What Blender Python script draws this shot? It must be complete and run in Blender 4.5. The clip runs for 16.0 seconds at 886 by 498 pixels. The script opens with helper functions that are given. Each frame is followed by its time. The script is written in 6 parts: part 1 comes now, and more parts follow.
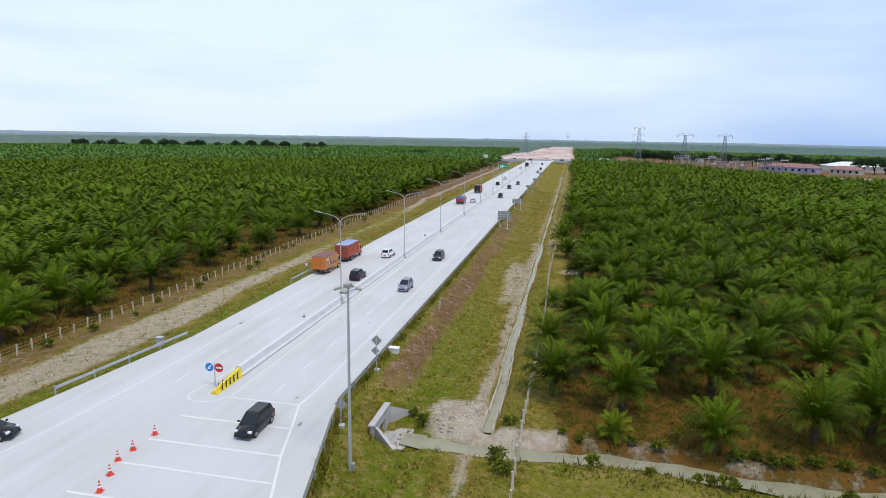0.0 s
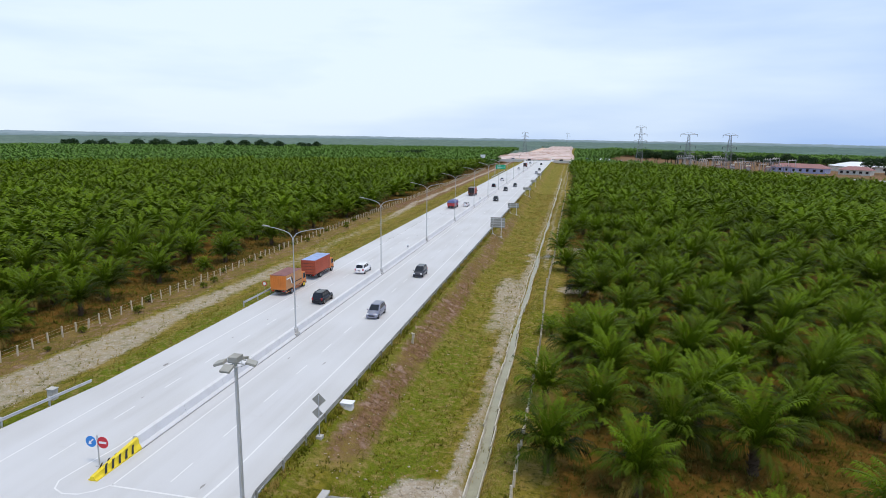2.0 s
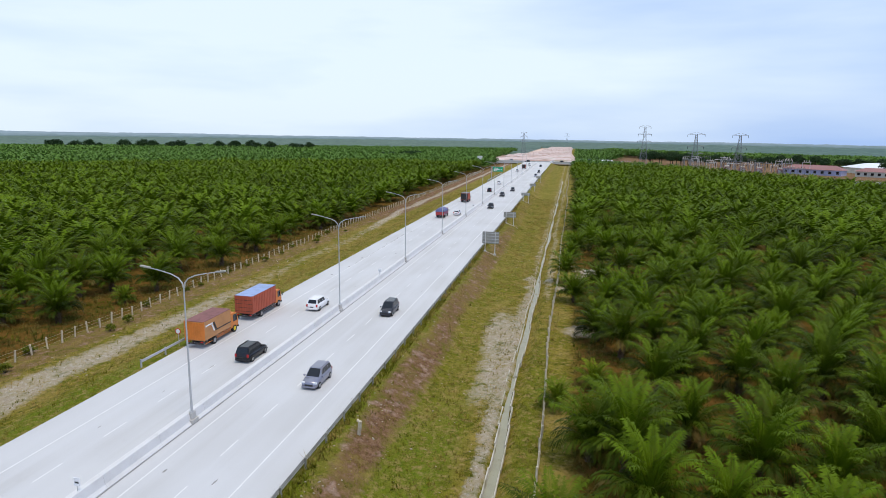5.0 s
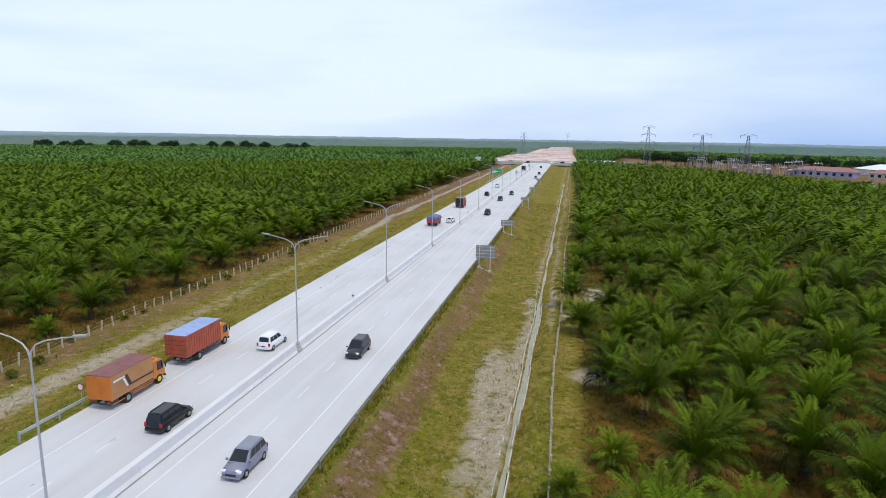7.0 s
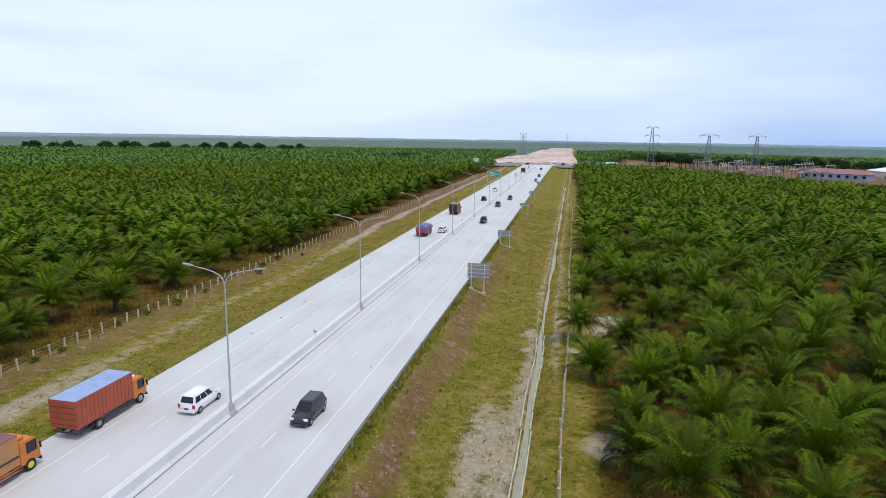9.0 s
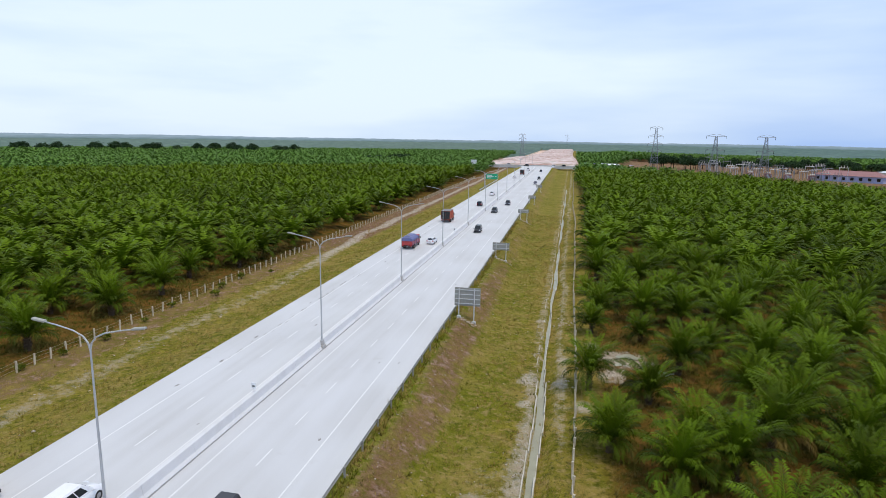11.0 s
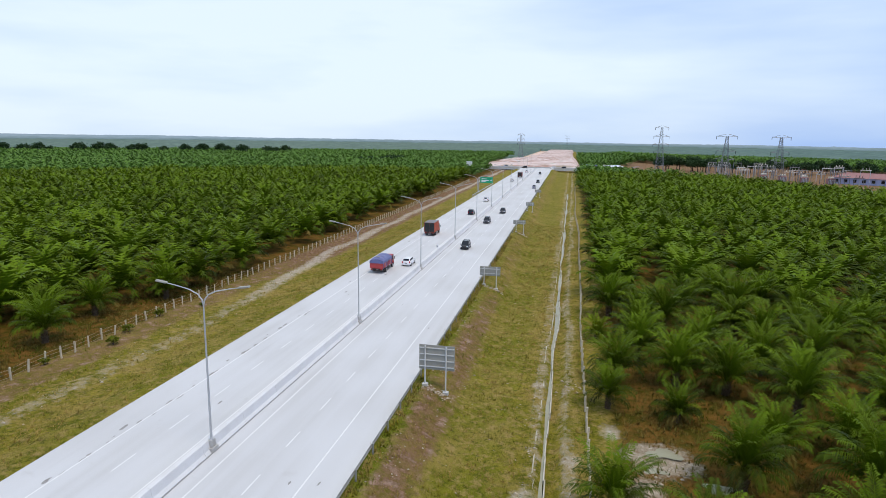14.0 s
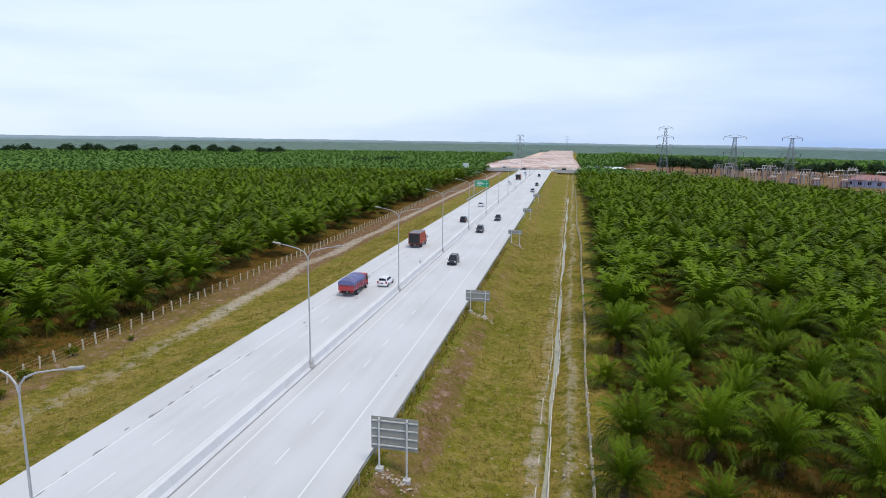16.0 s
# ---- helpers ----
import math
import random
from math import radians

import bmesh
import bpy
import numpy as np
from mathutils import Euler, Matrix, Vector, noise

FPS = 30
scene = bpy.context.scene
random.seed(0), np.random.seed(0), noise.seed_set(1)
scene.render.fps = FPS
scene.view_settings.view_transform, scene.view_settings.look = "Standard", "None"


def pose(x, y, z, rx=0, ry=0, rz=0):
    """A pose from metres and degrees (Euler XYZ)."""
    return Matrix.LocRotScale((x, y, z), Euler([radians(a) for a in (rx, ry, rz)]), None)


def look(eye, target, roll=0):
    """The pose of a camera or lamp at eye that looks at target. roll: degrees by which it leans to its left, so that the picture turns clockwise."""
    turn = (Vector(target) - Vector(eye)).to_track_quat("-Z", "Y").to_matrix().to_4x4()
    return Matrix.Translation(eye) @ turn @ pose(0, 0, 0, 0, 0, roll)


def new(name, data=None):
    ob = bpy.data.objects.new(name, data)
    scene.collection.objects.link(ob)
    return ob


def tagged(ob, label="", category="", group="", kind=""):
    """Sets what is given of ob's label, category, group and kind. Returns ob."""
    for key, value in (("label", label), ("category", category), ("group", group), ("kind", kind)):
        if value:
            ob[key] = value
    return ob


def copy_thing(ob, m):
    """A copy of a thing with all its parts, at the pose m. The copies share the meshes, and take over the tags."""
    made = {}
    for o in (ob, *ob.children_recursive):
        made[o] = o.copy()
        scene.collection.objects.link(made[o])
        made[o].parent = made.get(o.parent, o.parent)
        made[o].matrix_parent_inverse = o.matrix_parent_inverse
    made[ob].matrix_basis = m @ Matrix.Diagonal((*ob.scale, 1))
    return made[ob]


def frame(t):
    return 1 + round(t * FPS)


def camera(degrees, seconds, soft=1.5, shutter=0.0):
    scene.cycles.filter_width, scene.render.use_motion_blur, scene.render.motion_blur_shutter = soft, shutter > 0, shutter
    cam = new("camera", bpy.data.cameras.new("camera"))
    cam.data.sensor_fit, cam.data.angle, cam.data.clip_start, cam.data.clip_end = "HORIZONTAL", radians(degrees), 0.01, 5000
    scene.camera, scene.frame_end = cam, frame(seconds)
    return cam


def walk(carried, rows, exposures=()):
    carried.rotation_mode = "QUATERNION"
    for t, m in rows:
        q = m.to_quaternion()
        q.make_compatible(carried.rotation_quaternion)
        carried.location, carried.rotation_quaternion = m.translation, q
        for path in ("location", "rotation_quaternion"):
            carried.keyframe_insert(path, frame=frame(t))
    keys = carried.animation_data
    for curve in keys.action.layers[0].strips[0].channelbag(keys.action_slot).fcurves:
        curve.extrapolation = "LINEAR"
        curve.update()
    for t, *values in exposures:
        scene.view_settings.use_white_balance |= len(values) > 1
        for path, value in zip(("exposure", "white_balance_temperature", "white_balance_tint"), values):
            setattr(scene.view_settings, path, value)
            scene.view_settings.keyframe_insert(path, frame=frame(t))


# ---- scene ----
cam = camera(71.8, 16.0, soft=0.8)
METRES, EYE, TILT, LEAN, TURN = 127.75, 25.0, -3.043, 0.0, 11.831
ROWS = [
    (0.0, 0.0, 0.0, 0.0, 0.13, -7.69, -0.93),
    (0.5, 0.0065, 0.0299, 0.0013, 0.14, -7.7, -0.93),
    (1.0, 0.0128, 0.0596, 0.0028, 0.13, -7.71, -0.92),
    (1.5, 0.0185, 0.0892, 0.0039, 0.12, -7.71, -0.91),
    (2.0, 0.024, 0.1187, 0.0053, 0.11, -7.72, -0.89),
    (2.5, 0.0291, 0.1484, 0.0067, 0.1, -7.72, -0.9),
    (3.0, 0.0338, 0.1784, 0.0081, 0.09, -7.71, -0.88),
    (3.5, 0.038, 0.2084, 0.0094, 0.08, -7.7, -0.88),
    (4.0, 0.0419, 0.2391, 0.0106, 0.06, -7.68, -0.86),
    (6.5, 0.0625, 0.3919, 0.0201, 0.01, -7.71, -0.85),
    (7.0, 0.0669, 0.4232, 0.0217, 0.02, -7.68, -0.86),
    (7.5, 0.0709, 0.4542, 0.0237, 0.01, -7.67, -0.86),
    (8.0, 0.0749, 0.4856, 0.0253, 0.01, -7.65, -0.85),
    (8.5, 0.0793, 0.5167, 0.027, -0.0, -7.63, -0.84),
    (9.0, 0.0839, 0.548, 0.0283, -0.01, -7.6, -0.84),
    (11.5, 0.1075, 0.7046, 0.0366, -0.06, -7.53, -0.83),
    (12.0, 0.1126, 0.736, 0.0381, -0.08, -7.52, -0.82),
    (12.5, 0.1176, 0.7673, 0.0395, -0.08, -7.51, -0.81),
    (13.0, 0.123, 0.7988, 0.041, -0.07, -7.49, -0.8),
    (13.5, 0.1284, 0.83, 0.0423, -0.08, -7.5, -0.81),
    (14.0, 0.1338, 0.8608, 0.0439, -0.09, -7.49, -0.81),
    (14.5, 0.1396, 0.8918, 0.0454, -0.08, -7.47, -0.79),
    (15.0, 0.1457, 0.9239, 0.0473, -0.09, -7.46, -0.78),
    (15.5, 0.1516, 0.955, 0.0486, -0.1, -7.43, -0.78),
    (16.0, 0.1575, 0.9859, 0.0503, -0.09, -7.41, -0.77),
]
walk(cam, [(t, pose(0, 0, EYE, TILT, LEAN, TURN) @ pose(METRES * x, METRES * y, METRES * z, 90 + pitch, roll, yaw)) for t, x, y, z, yaw, pitch, roll in ROWS])


# ---- light: a bright overcast sky with a veiled sun ----
def sky_world():
    w = bpy.data.worlds.new("overcast_sky")
    scene.world = w
    w.use_nodes = True
    nt = w.node_tree
    nt.nodes.clear()
    n, l = nt.nodes.new, nt.links.new
    out, bg = n("ShaderNodeOutputWorld"), n("ShaderNodeBackground")
    sky = n("ShaderNodeTexSky")
    sky.sky_type, sky.sun_disc = "NISHITA", False
    sky.sun_elevation, sky.sun_rotation = radians(66), radians(130)
    sky.air_density, sky.dust_density, sky.ozone_density = 1.0, 2.0, 1.5
    tc, mp = n("ShaderNodeTexCoord"), n("ShaderNodeMapping")
    mp.inputs["Scale"].default_value = (1.0, 1.0, 5.5)
    noi = n("ShaderNodeTexNoise")
    noi.inputs["Scale"].default_value, noi.inputs["Detail"].default_value = 1.35, 5.0
    noi.inputs["Roughness"].default_value = 0.5
    ramp = n("ShaderNodeMapRange")
    ramp.inputs["From Min"].default_value, ramp.inputs["From Max"].default_value = 0.30, 0.70
    ramp.inputs["To Min"].default_value, ramp.inputs["To Max"].default_value = 0.0, 1.0
    cloud = n("ShaderNodeMixRGB")
    cloud.inputs[1].default_value = (4.5, 6.5, 10.6, 1)
    cloud.inputs[2].default_value = (8.9, 10.3, 11.7, 1)
    mix = n("ShaderNodeMixRGB")
    mix.inputs[0].default_value = 0.86
    l(tc.outputs["Generated"], mp.inputs[0])
    l(mp.outputs[0], noi.inputs["Vector"])
    l(noi.outputs[0], ramp.inputs[0])
    dot = n("ShaderNodeVectorMath")
    dot.operation = "DOT_PRODUCT"
    dot.inputs[1].default_value = Vector((-0.60, 0.60, 0.55)).normalized()
    glow = n("ShaderNodeMapRange")
    glow.inputs["From Min"].default_value, glow.inputs["From Max"].default_value = 0.30, 0.85
    glow.inputs["To Min"].default_value, glow.inputs["To Max"].default_value = -0.55, 0.45
    add = n("ShaderNodeMath")
    add.operation, add.use_clamp = "ADD", True
    l(tc.outputs["Generated"], dot.inputs[0])
    l(dot.outputs["Value"], glow.inputs[0])
    l(glow.outputs[0], add.inputs[0])
    l(ramp.outputs[0], add.inputs[1])
    l(add.outputs[0], cloud.inputs[0])
    l(sky.outputs[0], mix.inputs[1])
    l(cloud.outputs[0], mix.inputs[2])
    l(mix.outputs[0], bg.inputs[0])
    bg.inputs[1].default_value = SKY
    l(bg.outputs[0], out.inputs[0])


SKY, SUN = 0.1, 2.1
sky_world()
sun = new("sun", bpy.data.lights.new("sun", "SUN"))
sun.data.energy, sun.data.angle, sun.data.color = SUN, radians(14), (1.0, 0.86, 0.68)
sun.matrix_world = look((36, -30, 105), (0, 0, 0))


# ---- materials ----
def tree(name):
    m = bpy.data.materials.new(name)
    m.use_nodes = True
    nt = m.node_tree
    b = nt.nodes["Principled BSDF"]
    return m, nt, b


def node(nt, kind, **values):
    nd = nt.nodes.new(kind)
    for k, v in values.items():
        nd.inputs[k.replace("_", " ")].default_value = v
    return nd


def noise_node(nt, scale, detail=4.0, rough=0.55, stretch=None):
    tc = nt.nodes.new("ShaderNodeNewGeometry")
    t = node(nt, "ShaderNodeTexNoise", Scale=scale, Detail=detail, Roughness=rough)
    if stretch:
        mp = nt.nodes.new("ShaderNodeMapping")
        mp.inputs["Scale"].default_value = stretch
        nt.links.new(tc.outputs["Position"], mp.inputs[0])
        nt.links.new(mp.outputs[0], t.inputs["Vector"])
    else:
        nt.links.new(tc.outputs["Position"], t.inputs["Vector"])
    return t.outputs[0]


def span(nt, value, lo, hi, a=0.0, b=1.0):
    r = node(nt, "ShaderNodeMapRange", From_Min=lo, From_Max=hi, To_Min=a, To_Max=b)
    nt.links.new(value, r.inputs[0])
    return r.outputs[0]


def mixc(nt, fac, a, b, blend="MIX"):
    m = nt.nodes.new("ShaderNodeMixRGB")
    m.blend_type = blend
    for i, v in ((0, fac), (1, a), (2, b)):
        if isinstance(v, (int, float)):
            m.inputs[i].default_value = v
        elif isinstance(v, tuple):
            m.inputs[i].default_value = (*v, 1)
        else:
            nt.links.new(v, m.inputs[i])
    return m.outputs[0]


def math_node(nt, op, a, b):
    m = nt.nodes.new("ShaderNodeMath")
    m.operation = op
    for i, v in ((0, a), (1, b)):
        if isinstance(v, (int, float)):
            m.inputs[i].default_value = v
        else:
            nt.links.new(v, m.inputs[i])
    return m.outputs[0]


def bump(nt, b, value, strength=0.3, distance=0.02):
    bp = node(nt, "ShaderNodeBump", Strength=strength, Distance=distance)
    nt.links.new(value, bp.inputs["Height"])
    nt.links.new(bp.outputs[0], b.inputs["Normal"])


def plain(name, col, rough=0.5, metal=0.0, dirt=(0.5, 0.45, 0.4), amount=0.25, scale=2.0, grain=30.0, spec=0.5):
    """A painted, metal or cement surface: base colour, large stains and a fine grain."""
    m, nt, b = tree(name)
    big = span(nt, noise_node(nt, scale, 5), 0.45, 0.75, 0, amount)
    c = mixc(nt, big, col, tuple(x * y for x, y in zip(col, dirt)))
    fine = span(nt, noise_node(nt, grain, 3), 0.3, 0.7, 0.9, 1.1)
    c = mixc(nt, 1.0, c, fine, "MULTIPLY")
    nt.links.new(c, b.inputs["Base Color"])
    b.inputs["Roughness"].default_value, b.inputs["Metallic"].default_value = rough, metal
    b.inputs["Specular IOR Level"].default_value = spec
    if rough > 0.6:
        bump(nt, b, noise_node(nt, grain, 3), 0.2, 0.01)
    return m


def leaf_material(name, dark, light, old):
    m, nt, b = tree(name)
    at = nt.nodes.new("ShaderNodeAttribute")
    at.attribute_name = "tint"
    sep = nt.nodes.new("ShaderNodeSeparateColor")
    nt.links.new(at.outputs["Color"], sep.inputs[0])
    info = nt.nodes.new("ShaderNodeObjectInfo")
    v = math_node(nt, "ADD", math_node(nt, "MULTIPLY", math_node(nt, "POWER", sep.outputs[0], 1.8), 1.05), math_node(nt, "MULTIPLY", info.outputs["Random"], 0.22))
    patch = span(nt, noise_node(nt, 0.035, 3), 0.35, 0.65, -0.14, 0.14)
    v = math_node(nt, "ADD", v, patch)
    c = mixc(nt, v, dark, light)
    c = mixc(nt, sep.outputs[1], c, old)
    nt.links.new(c, b.inputs["Base Color"])
    b.inputs["Roughness"].default_value = 0.5
    b.inputs["Specular IOR Level"].default_value = 0.07
    tr = nt.nodes.new("ShaderNodeBsdfTranslucent")
    nt.links.new(c, tr.inputs["Color"])
    ms = nt.nodes.new("ShaderNodeMixShader")
    ms.inputs[0].default_value = 0.10
    nt.links.new(b.outputs[0], ms.inputs[1])
    nt.links.new(tr.outputs[0], ms.inputs[2])
    nt.links.new(ms.outputs[0], nt.nodes["Material Output"].inputs[0])
    return m


def ground_material():
    """Grass, sand, dry mulch and palm-floor soil, by the zone weights stored on the sheet."""
    m, nt, b = tree("earth_and_grass")
    at = nt.nodes.new("ShaderNodeAttribute")
    at.attribute_name = "zone"
    sep = nt.nodes.new("ShaderNodeSeparateColor")
    nt.links.new(at.outputs["Color"], sep.inputs[0])
    big, mid, fine = noise_node(nt, 0.09, 4), noise_node(nt, 0.7, 5, 0.65), noise_node(nt, 6.0, 4, 0.7)
    clump = noise_node(nt, 2.2, 5, 0.7)
    g = mixc(nt, span(nt, mid, 0.35, 0.65), (0.095, 0.100, 0.007), (0.27, 0.220, 0.028))
    g = mixc(nt, span(nt, big, 0.45, 0.6, 0, 0.5), g, (0.15, 0.15, 0.010))
    g = mixc(nt, span(nt, noise_node(nt, 0.22, 5, 0.6), 0.46, 0.62, 0, 0.75), g, (0.31, 0.225, 0.060))
    lush = nt.nodes.new("ShaderNodeAttribute")
    lush.attribute_name = "lush"
    green = mixc(nt, span(nt, clump, 0.38, 0.62), (0.075, 0.120, 0.006), (0.20, 0.235, 0.014))
    g = mixc(nt, math_node(nt, "MULTIPLY", lush.outputs["Fac"], span(nt, mid, 0.30, 0.55, 0.35, 1.0)), g, green)
    g = mixc(nt, span(nt, clump, 0.50, 0.62, 0, 0.7), g, (0.050, 0.060, 0.006))
    g = mixc(nt, span(nt, noise_node(nt, 1.3, 6, 0.75), 0.50, 0.62, 0, 0.75), g, (0.33, 0.235, 0.090))
    g = mixc(nt, span(nt, fine, 0.55, 0.8, 0, 0.5), g, (0.38, 0.31, 0.09))
    s = mixc(nt, span(nt, mid, 0.4, 0.65), (0.52, 0.46, 0.38), (0.36, 0.29, 0.20))
    s = mixc(nt, span(nt, clump, 0.5, 0.7, 0, 0.6), s, (0.62, 0.57, 0.50))
    r = mixc(nt, span(nt, clump, 0.35, 0.65), (0.100, 0.050, 0.020), (0.27, 0.160, 0.095))
    r = mixc(nt, span(nt, mid, 0.54, 0.70, 0, 0.6), r, (0.46, 0.34, 0.27))
    d = mixc(nt, span(nt, mid, 0.4, 0.62), (0.175, 0.090, 0.020), (0.060, 0.056, 0.005))
    d = mixc(nt, span(nt, fine, 0.5, 0.8, 0, 0.5), d, (0.20, 0.120, 0.032))
    lat = mixc(nt, span(nt, noise_node(nt, 0.05, 5, 0.6, (1, 0.35, 1)), 0.35, 0.65), (0.60, 0.40, 0.31), (0.70, 0.55, 0.46))

    def edge(value):
        w = math_node(nt, "ADD", value, math_node(nt, "MULTIPLY", math_node(nt, "SUBTRACT", mid, 0.5), 1.2))
        w = math_node(nt, "ADD", w, math_node(nt, "MULTIPLY", math_node(nt, "SUBTRACT", clump, 0.5), 0.4))
        w = math_node(nt, "ADD", w, math_node(nt, "MULTIPLY", math_node(nt, "SUBTRACT", fine, 0.5), 0.25))
        return span(nt, w, 0.30, 0.70)

    c = mixc(nt, edge(sep.outputs[2]), g, d)
    c = mixc(nt, edge(sep.outputs[1]), c, r)
    c = mixc(nt, edge(sep.outputs[0]), c, s)
    c = mixc(nt, at.outputs["Alpha"], c, lat)
    nt.links.new(c, b.inputs["Base Color"])
    b.inputs["Roughness"].default_value = 0.95
    b.inputs["Specular IOR Level"].default_value = 0.05
    h = math_node(nt, "ADD", math_node(nt, "MULTIPLY", mid, 1.5), fine)
    bump(nt, b, h, 0.9, 0.22)
    return m


def concrete_road():
    m, nt, b = tree("concrete_pavement")
    lane = noise_node(nt, 0.5, 4, 0.5, (1.6, 0.05, 1))
    slab = noise_node(nt, 0.16, 2, 0.4, (1, 0.55, 1))
    fine = noise_node(nt, 14, 4, 0.7)
    spots = noise_node(nt, 0.45, 6, 0.75)
    c = mixc(nt, span(nt, lane, 0.35, 0.65), (0.49, 0.487, 0.48), (0.54, 0.54, 0.54))
    c = mixc(nt, span(nt, slab, 0.4, 0.62, 0, 0.55), c, (0.58, 0.585, 0.59))
    c = mixc(nt, span(nt, spots, 0.60, 0.78, 0, 0.45), c, (0.39, 0.37, 0.345))
    c = mixc(nt, 1.0, c, span(nt, fine, 0.3, 0.7, 0.92, 1.06), "MULTIPLY")
    nt.links.new(c, b.inputs["Base Color"])
    b.inputs["Roughness"].default_value = 0.8
    bump(nt, b, fine, 0.15, 0.01)
    return m


M_GROUND, M_ROAD = ground_material(), concrete_road()
# Near-black dark end carries the shade painted inside the palm crowns.
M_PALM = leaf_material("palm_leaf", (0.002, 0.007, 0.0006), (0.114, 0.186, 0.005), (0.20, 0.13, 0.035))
M_YOUNG = leaf_material("young_palm_leaf", (0.03, 0.065, 0.003), (0.17, 0.235, 0.010), (0.26, 0.2, 0.04))
# Paler, bluer copy of the palm leaf, with haze put into its colour.
M_PALM_FAR = leaf_material("hazed_far_palm_leaf", (0.012, 0.040, 0.008), (0.108, 0.205, 0.034), (0.10, 0.13, 0.04))
# Woodland green is greyed and blued: distance haze painted into the leaf colour.
M_WOOD_FAR = leaf_material("hazed_woodland_leaf", (0.040, 0.088, 0.056), (0.105, 0.168, 0.118), (0.12, 0.14, 0.11))
M_BROAD = leaf_material("broadleaf", (0.018, 0.042, 0.016), (0.045, 0.085, 0.028), (0.04, 0.05, 0.02))
M_GRASS = leaf_material("grass_blade", (0.085, 0.096, 0.006), (0.28, 0.248, 0.024), (0.38, 0.27, 0.08))
M_WEED = leaf_material("weed_leaf", (0.055, 0.080, 0.006), (0.16, 0.18, 0.014), (0.20, 0.15, 0.04))
M_TRUNK = plain("palm_trunk", (0.10, 0.065, 0.035), 0.95, amount=0.6, scale=6, grain=40)
M_WHITE = plain("white_road_paint", (0.70, 0.70, 0.69), 0.7, amount=0.35, scale=1.2, dirt=(0.7, 0.68, 0.64))
M_CONC = plain("cement", (0.46, 0.45, 0.43), 0.85, amount=0.55, scale=0.8, dirt=(0.6, 0.57, 0.52))
M_BARRIER = plain("barrier_cement", (0.64, 0.64, 0.64), 0.85, amount=0.4, scale=0.6, dirt=(0.75, 0.73, 0.7))
M_JOINT = plain("dirty_joint", (0.27, 0.265, 0.26), 0.85, amount=0.6, scale=0.5)
M_POST = plain("fence_cement", (0.55, 0.48, 0.36), 0.9, amount=0.5, scale=3)
M_STEEL = plain("galvanised_steel", (0.48, 0.49, 0.50), 0.5, 0.3, amount=0.3, scale=1.5)
M_OLDSTEEL = plain("weathered_steel", (0.30, 0.30, 0.27), 0.65, 0.1, amount=0.5, scale=0.8)
M_WATER = plain("muddy_water", (0.29, 0.275, 0.18), 0.32, amount=0.4, scale=0.6)


# ---- building helpers ----
def mesh_of(name, verts, faces, mats):
    me = bpy.data.meshes.new(name)
    me.from_pydata([tuple(v) for v in verts], [], faces)
    for m in mats if isinstance(mats, (list, tuple)) else [mats]:
        me.materials.append(m)
    me.update()
    return me


def tri_mesh(name, v, f, mat, tint=None):
    """A large triangle mesh from arrays, with an optional tint for each vertex."""
    me = bpy.data.meshes.new(name)
    me.vertices.add(len(v))
    me.vertices.foreach_set("co", np.asarray(v, dtype=np.float32).ravel())
    me.loops.add(3 * len(f))
    me.loops.foreach_set("vertex_index", np.asarray(f, dtype=np.int32).ravel())
    me.polygons.add(len(f))
    me.polygons.foreach_set("loop_start", np.arange(0, 3 * len(f), 3, dtype=np.int32))
    me.update(calc_edges=True)
    if tint is not None:
        a = me.attributes.new("tint", "FLOAT_COLOR", "POINT")
        c = np.zeros((len(v), 4), np.float32)
        c[:, :tint.shape[1]] = tint
        c[:, 3] = 1
        a.data.foreach_set("color", c.ravel())
    me.materials.append(mat)
    return me


def part(name, bm, mat, parent=None, label=""):
    """Links a bmesh (or a mesh) as one object under its thing."""
    if isinstance(bm, bmesh.types.BMesh):
        me = bpy.data.meshes.new(name)
        bm.to_mesh(me)
        bm.free()
        me.materials.append(mat)
    else:
        me = bm
    ob = new(name, me)
    ob.parent = parent
    if label:
        tagged(ob, label)
    return ob


def box(bm, x0, x1, y0, y1, z0, z1, bevel=0.0):
    r = bmesh.ops.create_cube(bm, size=1.0)
    vs = r["verts"]
    for v in vs:
        v.co = Vector(((x0 + x1) / 2 + v.co.x * (x1 - x0), (y0 + y1) / 2 + v.co.y * (y1 - y0), (z0 + z1) / 2 + v.co.z * (z1 - z0)))
    if bevel:
        es = list({e for v in vs for e in v.link_edges})
        bmesh.ops.bevel(bm, geom=es, offset=bevel, segments=2, affect="EDGES", profile=0.5)
    return bm


def boxm(*a, bevel=0.0):
    return box(bmesh.new(), *a, bevel=bevel)


def tube(bm, a, b, r0, r1=None, n=8):
    a, b = Vector(a), Vector(b)
    r1 = r0 if r1 is None else r1
    q = (b - a).to_track_quat("Z", "Y").to_matrix()
    rings = []
    for p, r in ((a, r0), (b, r1)):
        rings.append([bm.verts.new(p + q @ Vector((r * math.cos(2 * math.pi * i / n), r * math.sin(2 * math.pi * i / n), 0))) for i in range(n)])
    for i in range(n):
        j = (i + 1) % n
        bm.faces.new((rings[0][i], rings[0][j], rings[1][j], rings[1][i]))
    bm.faces.new(rings[0][::-1])
    bm.faces.new(rings[1])
    return bm


def bend(bm, points, radii, n=8):
    for (p, q), (r, s) in zip(zip(points, points[1:]), zip(radii, radii[1:])):
        tube(bm, p, q, r, s, n)
    return bm


